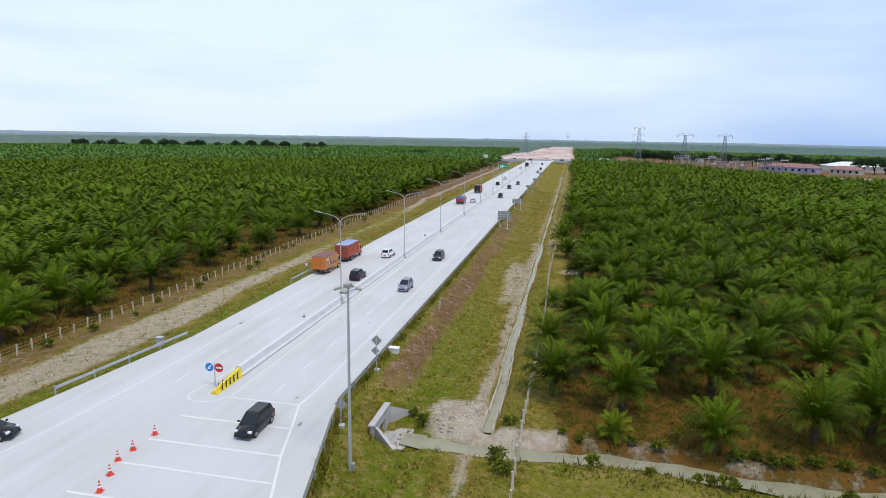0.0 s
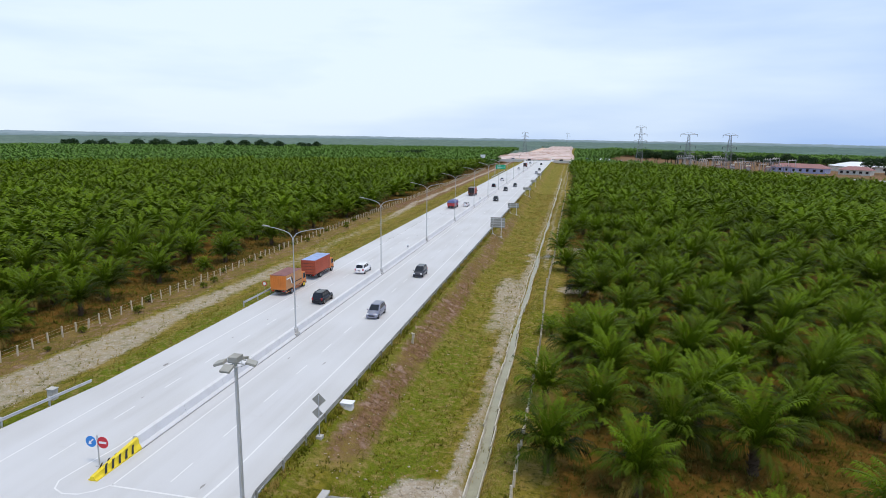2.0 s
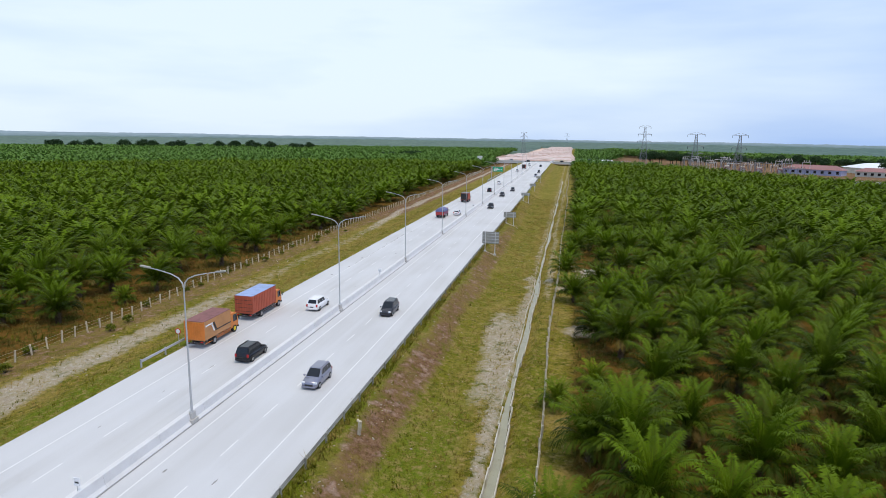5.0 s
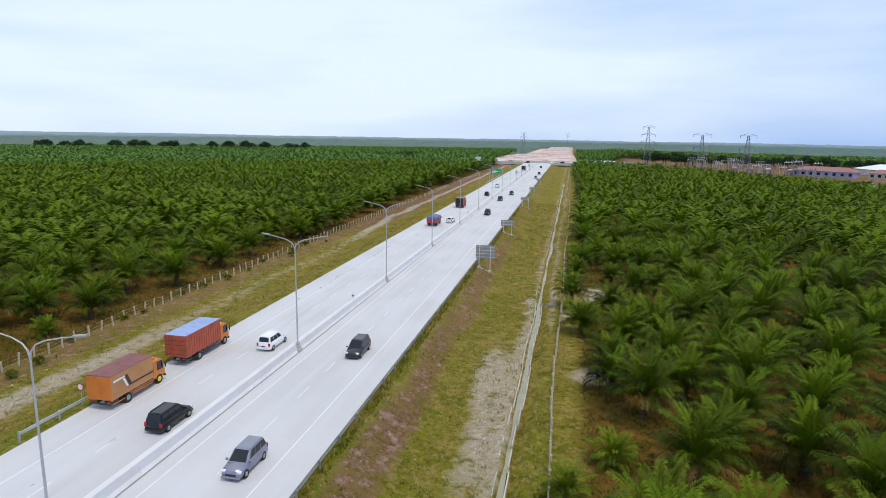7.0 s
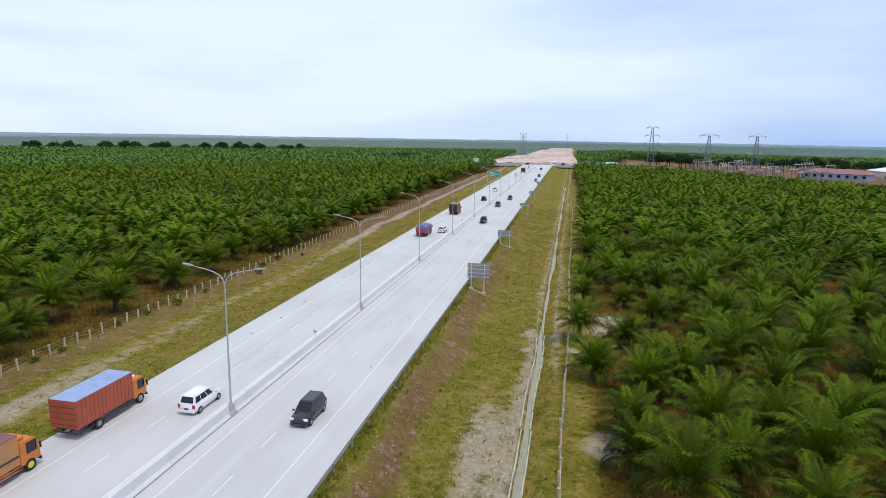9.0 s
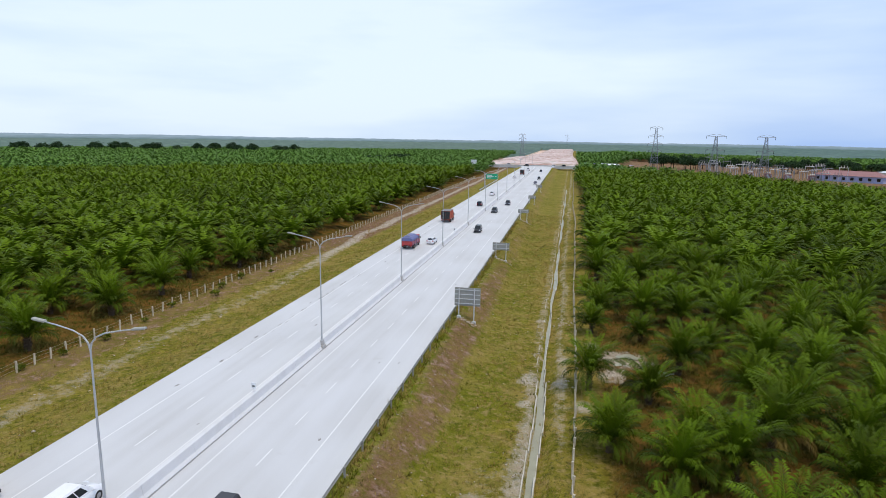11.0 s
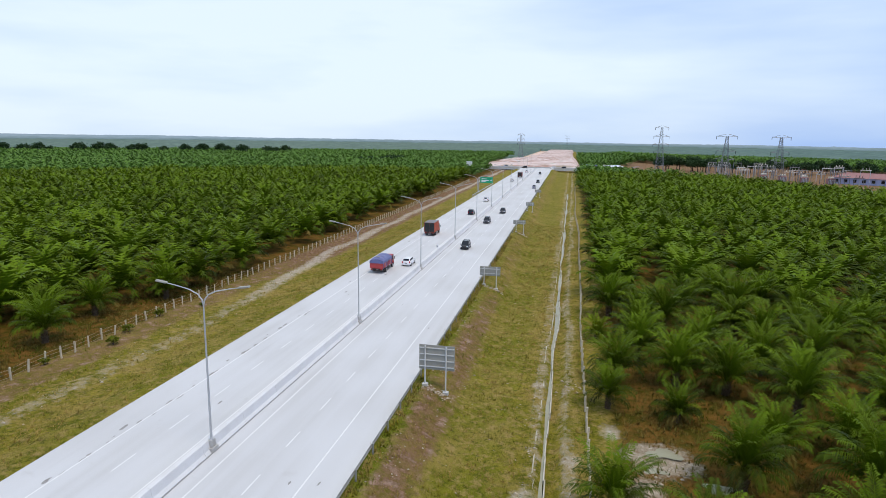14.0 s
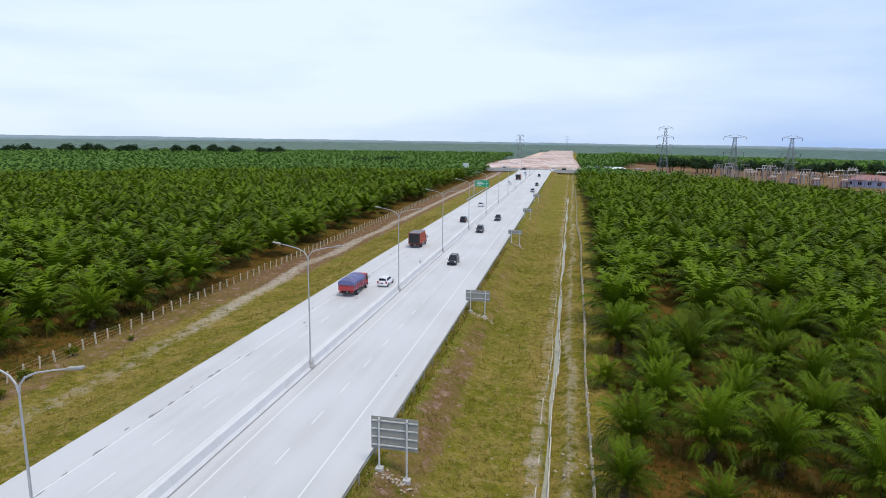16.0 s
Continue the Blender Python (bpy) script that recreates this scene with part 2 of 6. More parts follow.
def prism(bm, profile, axis, a, b):
    """Extrudes a closed 2D profile along an axis from a to b. axis 'y': profile is (x, z); 'x': (y, z); 'z': (x, y)."""
    place = {"y": lambda p, t: (p[0], t, p[1]), "x": lambda p, t: (t, p[0], p[1]), "z": lambda p, t: (p[0], p[1], t)}[axis]
    r0 = [bm.verts.new(place(p, a)) for p in profile]
    r1 = [bm.verts.new(place(p, b)) for p in profile]
    n = len(profile)
    for i in range(n):
        bm.faces.new((r0[i], r0[(i + 1) % n], r1[(i + 1) % n], r1[i]))
    bm.faces.new(r0[::-1])
    bm.faces.new(r1)
    bmesh.ops.recalc_face_normals(bm, faces=bm.faces[:])
    return bm


def empty(name, x, y, z, rz=0.0):
    ob = new(name)
    ob.matrix_world = pose(x, y, z, 0, 0, rz)
    return ob


# ---- ground ----
XL, XR, XM = -44.6, -20.5, -32.57   # the road's edges and the middle of its median


def right_edge(y):
    return XR + min(max(0.0, 50 - y) * 0.235, 20)


def left_edge(y):
    return XL - min(max(0.0, 64 - y) * 0.12, 11)


def smooth(a, b, x):
    t = min(max((x - a) / (b - a), 0.0), 1.0)
    return t * t * (3 - 2 * t)


def stream_y(x):
    return 50.6 + 0.5 * math.sin(x * 0.25) - 0.0009 * max(x, 0) ** 2


def yard(x, y):
    """Metres beyond the bank that carries the service road and the substation yard."""
    return (x - 50) * 0.837 + (y - 548) * 0.547


def ground_z(x, y, rough=True):
    xr, xl = right_edge(y), left_edge(y)
    if y > 600:
        k = smooth(600, 640, y)
    else:
        k = 0.0
    z = -0.16
    if x > xr:
        z = -0.16 - 2.04 * smooth(0.6, 7.0, x - xr)
    elif x < xl:
        z = -0.16 - 1.3 * smooth(0.8, 8.0, xl - x) - 0.55 * smooth(12, 20, xl - x)
    z = z * (1 - k) - 2.2 * k
    off = min(max(x - xr, xl - x), 4.0) / 4 * (1 - smooth(190, 290, y)) if (x > xr or x < xl) else 0.0
    if rough and off > 0 and y < 700:
        z += off * (0.14 * noise.noise((x * 0.35, y * 0.35, 0)) + 0.10 * noise.noise((x * 1.1, y * 1.1, 3)) + 0.2 * noise.noise((x * 0.07, y * 0.07, 7)) * smooth(-3, 4, x) )
        if x < -50:
            z += 0.18 * noise.noise((x * 0.5, y * 0.18, 9)) * smooth(-50, -54, x)
    if -8.0 < x < -5.2 and 52 < y < 600:
        z = min(z, -2.75) if -7.5 < x < -5.75 else z
    if x > -17.0 and 40 < y < 62:
        d = abs(y - stream_y(x))
        z = max(-3.1, z - (1 - smooth(0.8, 2.6 + 1.4 * (1 - smooth(-15, -10, x)), d)) * 1.9) if x < -12 else z
        z -= 0.95 * (1 - smooth(0.6, 2.4, d)) * smooth(-12.2, -12.0, x) * (1 - smooth(55, 75, x))
    if -64.9 < x < -61.0 and 125 < y < 600:      # low bank beside the fence
        z += 0.35 * (1 - abs(x + 62.9) / 2)
    if x > 28 and y > 250:
        d = yard(x, y)
        z += 4.0 * smooth(-9, -3, d) * smooth(28, 46, x) * (1 - smooth(130, 260, d))
    r = math.hypot(x + 20, y - 300)
    return z - 0.0046 * max(0.0, r - 600)


def zones(x, y):
    """Weights of bare sand, dry mulch, palm-floor soil and laterite."""
    n = noise.noise((x * 0.12, y * 0.06, 5))
    sand = brown = soil = lat = 0.0
    if x < -46:
        c = -55.0 + 1.6 * n - 3.0 * smooth(190, 240, y)
        w = 4.2 - 1.9 * smooth(72, 95, y) - 0.6 * smooth(110, 140, y)
        sand = smooth(w + 1.2, w - 1.2, abs(x - c)) * (0.57 - 0.19 * smooth(112, 135, y) + 0.22 * smooth(185, 215, y))
        brown = (0.52 + 0.2 * smooth(205, 240, y)) * smooth(-57 + 4 * smooth(205, 240, y), -60 + 4 * smooth(205, 240, y), x) * (1 - smooth(-64, -66, x))
        soil = smooth(-63.5, -66, x) * (1 - smooth(520, 760, y))
    if x > XR - 2:
        brown = max(brown, smooth(2.7, 0.9, abs(x + 17.3 + 0.9 * n)) * (0.66 + 0.22 * noise.noise((x * 0.3, y * 0.11, 31)) - 0.10 * smooth(105, 130, y) - 0.22 * smooth(190, 215, y)) * smooth(54, 60, y))
        sand = max(sand, 0.55 * smooth(3.4, 0.9, abs(x + 9.7 + 1.8 * n)) * smooth(88, 102, y) * (1 - smooth(122, 142, y)))
        sand = max(sand, 0.72 * smooth(1.2, 0.4, abs(x + 7.8 + 0.5 * n)) * (0.8 - 0.25 * smooth(140, 160, y)))
        sand = max(sand, 0.6 * smooth(3.6, 2.0, abs(x + 9.2)) * smooth(4.0, 2.0, abs(y - 55)))
        sand = max(sand, 0.45 * smooth(1.3, 0.3, abs(x + 4.9 + n)) * smooth(120, 150, y))
        sand = max(sand, 0.85 * smooth(4.4, 1.6, abs(x + 9.6)) * smooth(4.2, 1.8, abs(y - 55.6)))
        sand = max(sand, 0.75 * smooth(2.4, 0.8, abs(y - stream_y(x) - 2.2)) * smooth(-13, -11, x) * smooth(3, -1, x))
        for cx, cy, r in ((-8.3, 153.0, 1.5), (-5.0, 152.4, 1.2), (-8.4, 146.5, 0.9), (-8.0, 176, 1.0), (-4.6, 160, 1.0), (1.0, 156.6, 1.8), (-2.4, 147, 1.2), (-1.0, 166, 1.2)):
            sand = max(sand, 0.64 * smooth(r * 1.7, r * 0.3, math.hypot(x - cx, (y - cy) * 0.7)))
        soil = smooth(-3.4, 2.4, x) * (1 - smooth(480, 600, y)) * (1 - (smooth(-14, -6, yard(x, y)) if x > 28 else 0))
        sand = max(sand, 0.55 * smooth(5, 2, math.hypot(x - 3.0, y - 162)), 0.55 * smooth(4, 2, math.hypot(x - 1.0, y - 123)))
        sand = max(sand, (0.34 + 0.3 * noise.noise((x * 0.35, 3, 1))) * smooth(2.2, 0.8, abs(y - stream_y(x) - 1.8)) * smooth(-1, 2, x))
        if y < 49.5:
            soil *= 0.25
    if x > 40 and yard(x, y) > -4:
        brown = max(brown, 0.7)
    if y > 640:
        lat = smooth(34, 28, abs(x + 38)) * (1 - smooth(1300, 1500, y))
        lat = max(lat, 0.4 * smooth(-112, -100, x) * smooth(-20, -40, x) * (1 - smooth(820, 900, y)))
    return sand, brown, soil, lat


def lushness(x, y):
    """Where the grass stays fresh and green."""
    xr, xl = right_edge(y), left_edge(y)
    if x > xr:
        a = 0.75 * smooth(2.6, 1.2, x - xr) * (1 - 0.6 * smooth(190, 240, y))
        b = 0.9 * smooth(-17.5, -15.0, x) * smooth(-9.0, -11.0, x) * (1 - 0.75 * smooth(84, 104, y))
        c = 0.6 * smooth(-5.6, -5.0, x) * smooth(-2.6, -3.4, x) * smooth(140, 90, y)
        d = 0.5 * smooth(-3.5, 0, x) * smooth(50.5, 49, y)
        return max(a, b, c, d)
    return 0.95 * smooth(4.6, 3.0, xl - x) * (1 - 0.75 * smooth(106, 125, y) - 0.1 * smooth(170, 200, y))


def axis(lo, hi, step, outer, grow):
    pts = list(np.arange(lo, hi + 1e-6, step))
    s, p = step, hi
    while p < outer[1]:
        s *= grow
        p += s
        pts.append(min(p, outer[1]))
    s, p = step, lo
    while p > outer[0]:
        s *= grow
        p -= s
        pts.insert(0, max(p, outer[0]))
    return pts


def build_ground():
    xs = axis(-70, 12, 0.8, (-4800, 4800), 1.16)
    ys = axis(30, 262, 1.0, (-900, 4900), 1.11)
    v, z4, fresh = [], [], []
    for y in ys:
        for x in xs:
            v.append((x, y, ground_z(x, y)))
            z4.append(zones(x, y))
            fresh.append(lushness(x, y))
    nx = len(xs)
    f = [(j * nx + i, j * nx + i + 1, (j + 1) * nx + i + 1, (j + 1) * nx + i) for j in range(len(ys) - 1) for i in range(nx - 1)]
    me = mesh_of("ground", v, f, M_GROUND)
    a = me.attributes.new("zone", "FLOAT_COLOR", "POINT")
    a.data.foreach_set("color", np.array(z4, np.float32).ravel())
    me.attributes.new("lush", "FLOAT", "POINT").data.foreach_set("value", np.array(fresh, np.float32))
    me.polygons.foreach_set("use_smooth", [True] * len(me.polygons))
    tagged(new("ground", me), "grassy verge, sandy tracks and brown plantation soil", "ground", kind="structure")


build_ground()


# ---- road ----
def build_road():
    ys = [-300, -60, -20] + list(range(0, 66, 4)) + [80, 120, 200, 300, 450, 596]
    v, f = [], []
    for y in ys:
        for x, z in ((left_edge(y), -0.5), (left_edge(y), 0.0), (XM, 0.0), (right_edge(y), 0.0), (right_edge(y), -0.5)):
            v.append((x, y, z))
    for j in range(len(ys) - 1):
        for i in range(4):
            f.append((j * 5 + i, j * 5 + i + 1, j * 5 + 6 + i, j * 5 + 5 + i))
    f.append((0, 4, 3, 2, 1))
    e = 5 * (len(ys) - 1)
    f.append((e, e + 1, e + 2, e + 3, e + 4))
    me = mesh_of("road", v, f, M_ROAD)
    return tagged(new("road", me), "pale grey concrete toll road pavement with two carriageways", "road", kind="structure")


road = build_road()


def stripe(name, pts, w, mat, z, parent, label=""):
    """A painted line of even width along points on the road."""
    bm = bmesh.new()
    rows = []
    for i, p in enumerate(pts):
        a, b = Vector(pts[max(i - 1, 0)]), Vector(pts[min(i + 1, len(pts) - 1)])
        d = (b - a).normalized()
        n = Vector((-d.y, d.x)) * w / 2
        rows.append([bm.verts.new((p[0] + s * n.x, p[1] + s * n.y, z)) for s in (1, -1)])
    for a, b in zip(rows, rows[1:]):
        bm.faces.new((a[0], a[1], b[1], b[0]))
    bmesh.ops.recalc_face_normals(bm, faces=bm.faces[:])
    return part(name, bm, mat, parent, label)


marks = tagged(empty("road_markings", 0, 0, 0), "white painted lane lines, dashes and rumble bars on concrete", "road marking", kind="structure")
ys_line = [50] + list(range(80, 590, 30)) + [590]
stripe("lane_line", [(-23.5, y) for y in [52] + ys_line[1:]], 0.13, M_WHITE, 0.006, marks)
stripe("lane_line", [(-23.5, 52), (-23.7, 49.2), (-22.42, 45), (-21.2, 40.6), (-19.3, 35.3), (-16.5, 27), (-12, 12), (-8, -2)], 0.2, M_WHITE, 0.006, marks)
stripe("lane_line", [(-30.83, y) for y in [49.2] + ys_line[1:]], 0.13, M_WHITE, 0.006, marks)
stripe("lane_line", [(-34.25, y) for y in [54] + ys_line[1:]], 0.13, M_WHITE, 0.006, marks)
stripe("lane_line", [(-41.2, y) for y in ys_line], 0.13, M_WHITE, 0.006, marks)
stripe("lane_line", [(-41.2, 50), (-41.9, 40), (-43, 30), (-45, 10)], 0.13, M_WHITE, 0.006, marks)
nose = [(-34.25, 54), (-34.75, 50.5), (-34.9, 48.9), (-34.4, 48.0), (-33.4, 47.6), (-32.3, 47.8), (-31.5, 48.4), (-30.83, 49.4)]
stripe("nose_line", nose, 0.13, M_WHITE, 0.006, marks)
for i, (x0, x1, y) in enumerate([(-31.0, -23.8, 49.2), (-32.84, -22.5, 44.73), (-32.9, -21.2, 40.42), (-33.0, -20.05, 36.76), (-33.4, -18.9, 32.6), (-33.4, -17.6, 28.3)]):
    stripe("rumble_bar", [(x0, y), (x1, y)], 0.22 if i else 0.16, M_WHITE, 0.010, marks)
dash = None
for x, first in ((-27.1, 139.5), (-37.97, 146.9)):
    k0 = int((first - 46) // 6.84)
    for k in range(-k0, 64):
        y = first + 6.84 * k
        if dash is None:
            dash = stripe("dash", [(0, 0), (0, 2.65)], 0.12, M_WHITE, 0.006, marks)
            dash.location = (x, y, 0)
        else:
            d = dash.copy()
            scene.collection.objects.link(d)
            d.location = (x, y, 0)


# ---- median barrier, cast in sections ----
def barrier():
    ob = tagged(empty("median_barrier", XM - 0.21, 54, 0), "pale grey cast concrete median barrier", "barrier", kind="structure")
    prof = [(-0.55, 0.0), (-0.55, 0.08), (-0.34, 0.32), (-0.22, 0.97), (-0.19, 1.0), (0.19, 1.0), (0.22, 0.97), (0.34, 0.32), (0.55, 0.08), (0.55, 0.0)]
    me = None
    n = 0
    y = 54.2
    while y < 588:
        if me is None:
            sec = part("barrier_section", prism(bmesh.new(), prof, "y", 0, 5.985), M_BARRIER, ob)
            me = sec.data
        else:
            sec = new("barrier_section", me)
            sec.parent = ob
        sec.location = (0, y - 54, 0)
        y += 6.0
        n += 1
    part("base_joint", boxm(0.56, 0.64, 0, 534, -0.02, 0.012), M_JOINT, ob, "dark dirt-filled joint along the barrier foot")
    return ob


barrier()


# ---- oil palms ----
def frond(rng, az, elev, length, droop, pairs, kite, width, base_z, old):
    """One pinnate frond: a ridge and its leaflets. Returns vertices, triangles and tints."""
    n = 9
    s = np.linspace(0, 1, n)
    ang = elev - droop * s ** 1.9
    step = length / (n - 1)
    r = 0.18 + np.concatenate([[0], np.cumsum(np.cos(ang[:-1]) * step)])
    z = base_z + np.concatenate([[0], np.cumsum(np.sin(ang[:-1]) * step)])
    ca, sa = math.cos(az), math.sin(az)
    side0 = np.array([-sa, ca, 0.0])
    v, f = [], []
    g = rng.random()

    def at(t):
        rr, zz, aa = np.interp(t, s, r), np.interp(t, s, z), np.interp(t, s, ang)
        return np.array([rr * ca, rr * sa, zz]), np.array([math.cos(aa) * ca, math.cos(aa) * sa, math.sin(aa)])

    if kite:
        w = 0.055
        for k in range(4):
            p, _ = at(k / 3)
            ww = w * (1 - 0.8 * k / 3)
            v += [p + side0 * ww, p - side0 * ww]
            if k:
                b = len(v) - 4
                f += [(b, b + 1, b + 3), (b, b + 3, b + 2)]
    for i in range(pairs):
        t = 0.16 + 0.84 * (i + 0.5) / pairs
        p, d = at(t)
        up = np.cross(d, side0)
        up = up if up[2] > 0 else -up
        ll = width * (0.55 + 0.9 * math.sin(math.pi * min(1.0, 0.12 + t * 0.86))) * (0.85 + 0.3 * rng.random())
        for sg in (1, -1):
            fwd = 0.55 + 0.5 * t + 0.2 * rng.random()
            lift = 0.25 - 0.15 * rng.random()
            q = side0 * sg + d * fwd + up * lift
            q /= np.linalg.norm(q)
            droopv = np.array([0, 0, -1.0]) * ll * (0.25 + 0.45 * rng.random())
            bw = d * (0.062 if kite else 0.42 * length / pairs)
            b = len(v)
            if kite:
                m = p + q * ll * 0.5
                v += [p, m + bw, m - bw, p + q * ll + droopv]
                f += [(b, b + 1, b + 2), (b + 1, b + 3, b + 2)]
            else:
                v += [p + bw, p - bw, p + q * ll + droopv]
                f += [(b, b + 1, b + 2)]
    v = np.array(v)
    tint = np.zeros((len(v), 3))
    # Crown shade painted per frond: low ones darker, upright ones lighter.
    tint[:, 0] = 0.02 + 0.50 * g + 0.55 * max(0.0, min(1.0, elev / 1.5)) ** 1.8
    tint[:, 1] = old
    return v, np.array(f), tint


def crown(seed, fronds, pairs, kite, length, width, trunk_h):
    rng = random.Random(seed)
    vs, fs, ts, off = [], [], [], 0
    for i in range(fronds):
        u = (i + 0.5) / fronds
        elev = radians(88 - 56 * u ** 1.15 + rng.uniform(-6, 6))
        az = i * 2.399963 + rng.uniform(-0.25, 0.25)
        ln = length * (0.80 + 0.28 * math.sin(math.pi * min(u + 0.25, 1))) * rng.uniform(0.88, 1.1)
        droop = radians(46 + 66 * u + rng.uniform(-12, 22))
        old = (0.35 + 0.5 * rng.random()) if (u > 0.86 and rng.random() < 0.45) else 0.06 * rng.random()
        v, f, t = frond(rng, az, elev, ln, droop, pairs, kite, width, trunk_h - 0.35 * u, old)
        vs.append(v), fs.append(f + off), ts.append(t)
        off += len(v)
    return np.concatenate(vs), np.concatenate(fs), np.concatenate(ts)


def trunk_mesh(seed, h):
    rng = random.Random(seed)
    bm = bmesh.new()
    n, rows = 9, []
    for k in range(7):
        z = -0.3 + (h + 0.25) * k / 6
        r = (0.40 - 0.08 * k / 6) * (1.12 if k % 2 else 0.94)
        rows.append([bm.verts.new((r * math.cos(6.2832 * i / n + k) * rng.uniform(0.9, 1.1), r * math.sin(6.2832 * i / n + k) * rng.uniform(0.9, 1.1), z)) for i in range(n)])
    for a, b in zip(rows, rows[1:]):
        for i in range(n):
            bm.faces.new((a[i], a[(i + 1) % n], b[(i + 1) % n], b[i]))
    bm.faces.new(rows[-1])
    for i in range(26):      # stubs of cut frond bases
        a = i * 2.4
        z = 0.1 + (h - 0.1) * i / 26
        tube(bm, (0.28 * math.cos(a), 0.28 * math.sin(a), z), (0.55 * math.cos(a), 0.55 * math.sin(a), z + 0.32), 0.07, 0.035, 4)
    me = bpy.data.meshes.new("trunk")
    bm.to_mesh(me)
    bm.free()
    me.materials.append(M_TRUNK)
    return me


def in_view(x, y, margin=9):
    """Whether a spot can be seen from anywhere on the flight."""
    for ex, ey in ((0, 0), (-3, 62), (-6, 127)):
        dx, dy = x - ex, y - ey
        m = margin + (26 if y < 330 else 0)
        if dy > -4 - m and -1.13 * dy - m < dx < 0.47 * dy + m:
            return True
    return False


def allowed(x, y):
    if y > 612:
        return not -84 < x < 3 and (x < 46 or yard(x, y) > 95) and (y > 655 or x < 0)
    if -68.5 < x < 0.2:
        return False
    if x > 0 and (y < 53.5 or y > 590 or yard(x, y) > -9):
        return False
    if math.hypot(x - 3, y - 162) < 4.2:
        return False
    return True


ROW = [(-0.8, 62.2, 1), (9.2, 66.2, 1.05), (4.9, 53.9, 0.5), (13.4, 53.6, 0.8), (22.7, 57.4, 1), (21, 72, 1), (19, 86, 1), (28.6, 60.5, 1), (-1.9, 97.5, 0.6),
       (-1.7, 74, 0.85), (3.6, 72, 1), (1.9, 103.6, 0.6), (2.6, 125, 0.85), (8, 102, 0.95), (5.4, 113.5, 1), (-0.3, 138.4, 0.9), (9, 124, 1), (-1.8, 151.5, 0.85),
       (0.2, 178.5, 0.9), (-1, 171.5, 0.7), (-1.3, 193.5, 0.65), (5.4, 170, 0.7), (8.6, 159, 0.95), (4.2, 149.7, 0.9), (3.7, 212, 0.8), (0.4, 144, 0.6), (12.5, 165, 0.9),
       (-70.9, 108.4, 0.95), (-68.9, 119, 0.55), (-71, 96, 0.95), (-69.2, 127, 0.9), (-69.2, 146.9, 1), (-70, 162, 1), (-70.4, 174, 1), (-69.2, 196.5, 1)]


def plant_spots():
    rng = random.Random(11)
    out = [(20 + 0.1 * i, x, y, rng.random(), (k - 0.84) / 0.32) for i, (x, y, k) in enumerate(ROW)]
    for j in range(0, 200):
        y = 34 + j * 6.6
        for i in range(-200, 95):
            x = (i + 0.5 * (j % 2)) * 7.5 + 5.2 + (2.0 if i < 0 else 0)
            xx, yy = x + rng.uniform(-1.9, 1.9), y + rng.uniform(-1.8, 1.8)
            if not allowed(xx, yy) or not in_view(xx, yy) or rng.random() < 0.03:
                continue
            if (xx > -60 or xx > -75) and yy < 220 and min(math.hypot(xx - a, yy - b) for a, b, _ in ROW) < 5.2:
                continue
            d = min(math.hypot(xx - a, yy - b) for a, b in ((0, 0), (-3, 62), (-6, 127)))
            if d < 830:
                out.append((d, xx, yy, rng.random(), rng.random()))
    out.sort()
    return out


def build_palms():
    spots = plant_spots()
    near, mid, far = spots[:300], [s for s in spots[300:] if s[0] < 380], [s for s in spots[300:] if s[0] >= 380]
    kinds = []
    for k in range(6):
        h = 1.2 + 0.22 * k
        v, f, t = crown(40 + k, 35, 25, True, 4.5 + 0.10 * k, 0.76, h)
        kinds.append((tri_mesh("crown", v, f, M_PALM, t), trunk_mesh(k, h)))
    v, f, t = crown(49, 30, 24, True, 4.4, 0.85, 0.9)
    young = (tri_mesh("crown", v, f, M_YOUNG, t), trunk_mesh(9, 0.9))
    for d, x, y, a, b in near:
        cm, tm = kinds[int(a * 5.99)] if b > -0.45 else young
        s = (0.84 + 0.32 * b) * 1.02
        ob = tagged(empty("oil_palm", x, y, ground_z(x, y), 360 * a * 7), "green oil palm with arching feathery fronds on plantation soil", "palm tree", group="plantation palms")
        ob.scale = (s, s, s)
        for nm, me in (("trunk", tm), ("crown", cm)):
            o = new(nm, me)
            o.parent = ob
    for name, group, lods, mat, label in (
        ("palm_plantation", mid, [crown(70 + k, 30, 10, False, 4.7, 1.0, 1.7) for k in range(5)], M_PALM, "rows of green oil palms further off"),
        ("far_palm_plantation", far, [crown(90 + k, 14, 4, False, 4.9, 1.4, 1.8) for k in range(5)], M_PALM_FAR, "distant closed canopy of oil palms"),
    ):
        vs, fs, ts, off = [], [], [], 0
        for d, x, y, a, b in group:
            v, f, t = lods[int(a * 4.99)]
            s, w = 1.02 + 0.34 * b, a * 44
            c, sn = math.cos(w) * s, math.sin(w) * s
            p = np.column_stack((v[:, 0] * c - v[:, 1] * sn + x, v[:, 0] * sn + v[:, 1] * c + y, v[:, 2] * s + ground_z(x, y, False)))
            tt = t.copy()
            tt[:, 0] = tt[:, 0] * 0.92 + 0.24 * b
            vs.append(p), fs.append(f + off), ts.append(tt)
            off += len(p)
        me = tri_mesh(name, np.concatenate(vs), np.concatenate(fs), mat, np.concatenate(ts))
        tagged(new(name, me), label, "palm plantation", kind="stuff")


build_palms()


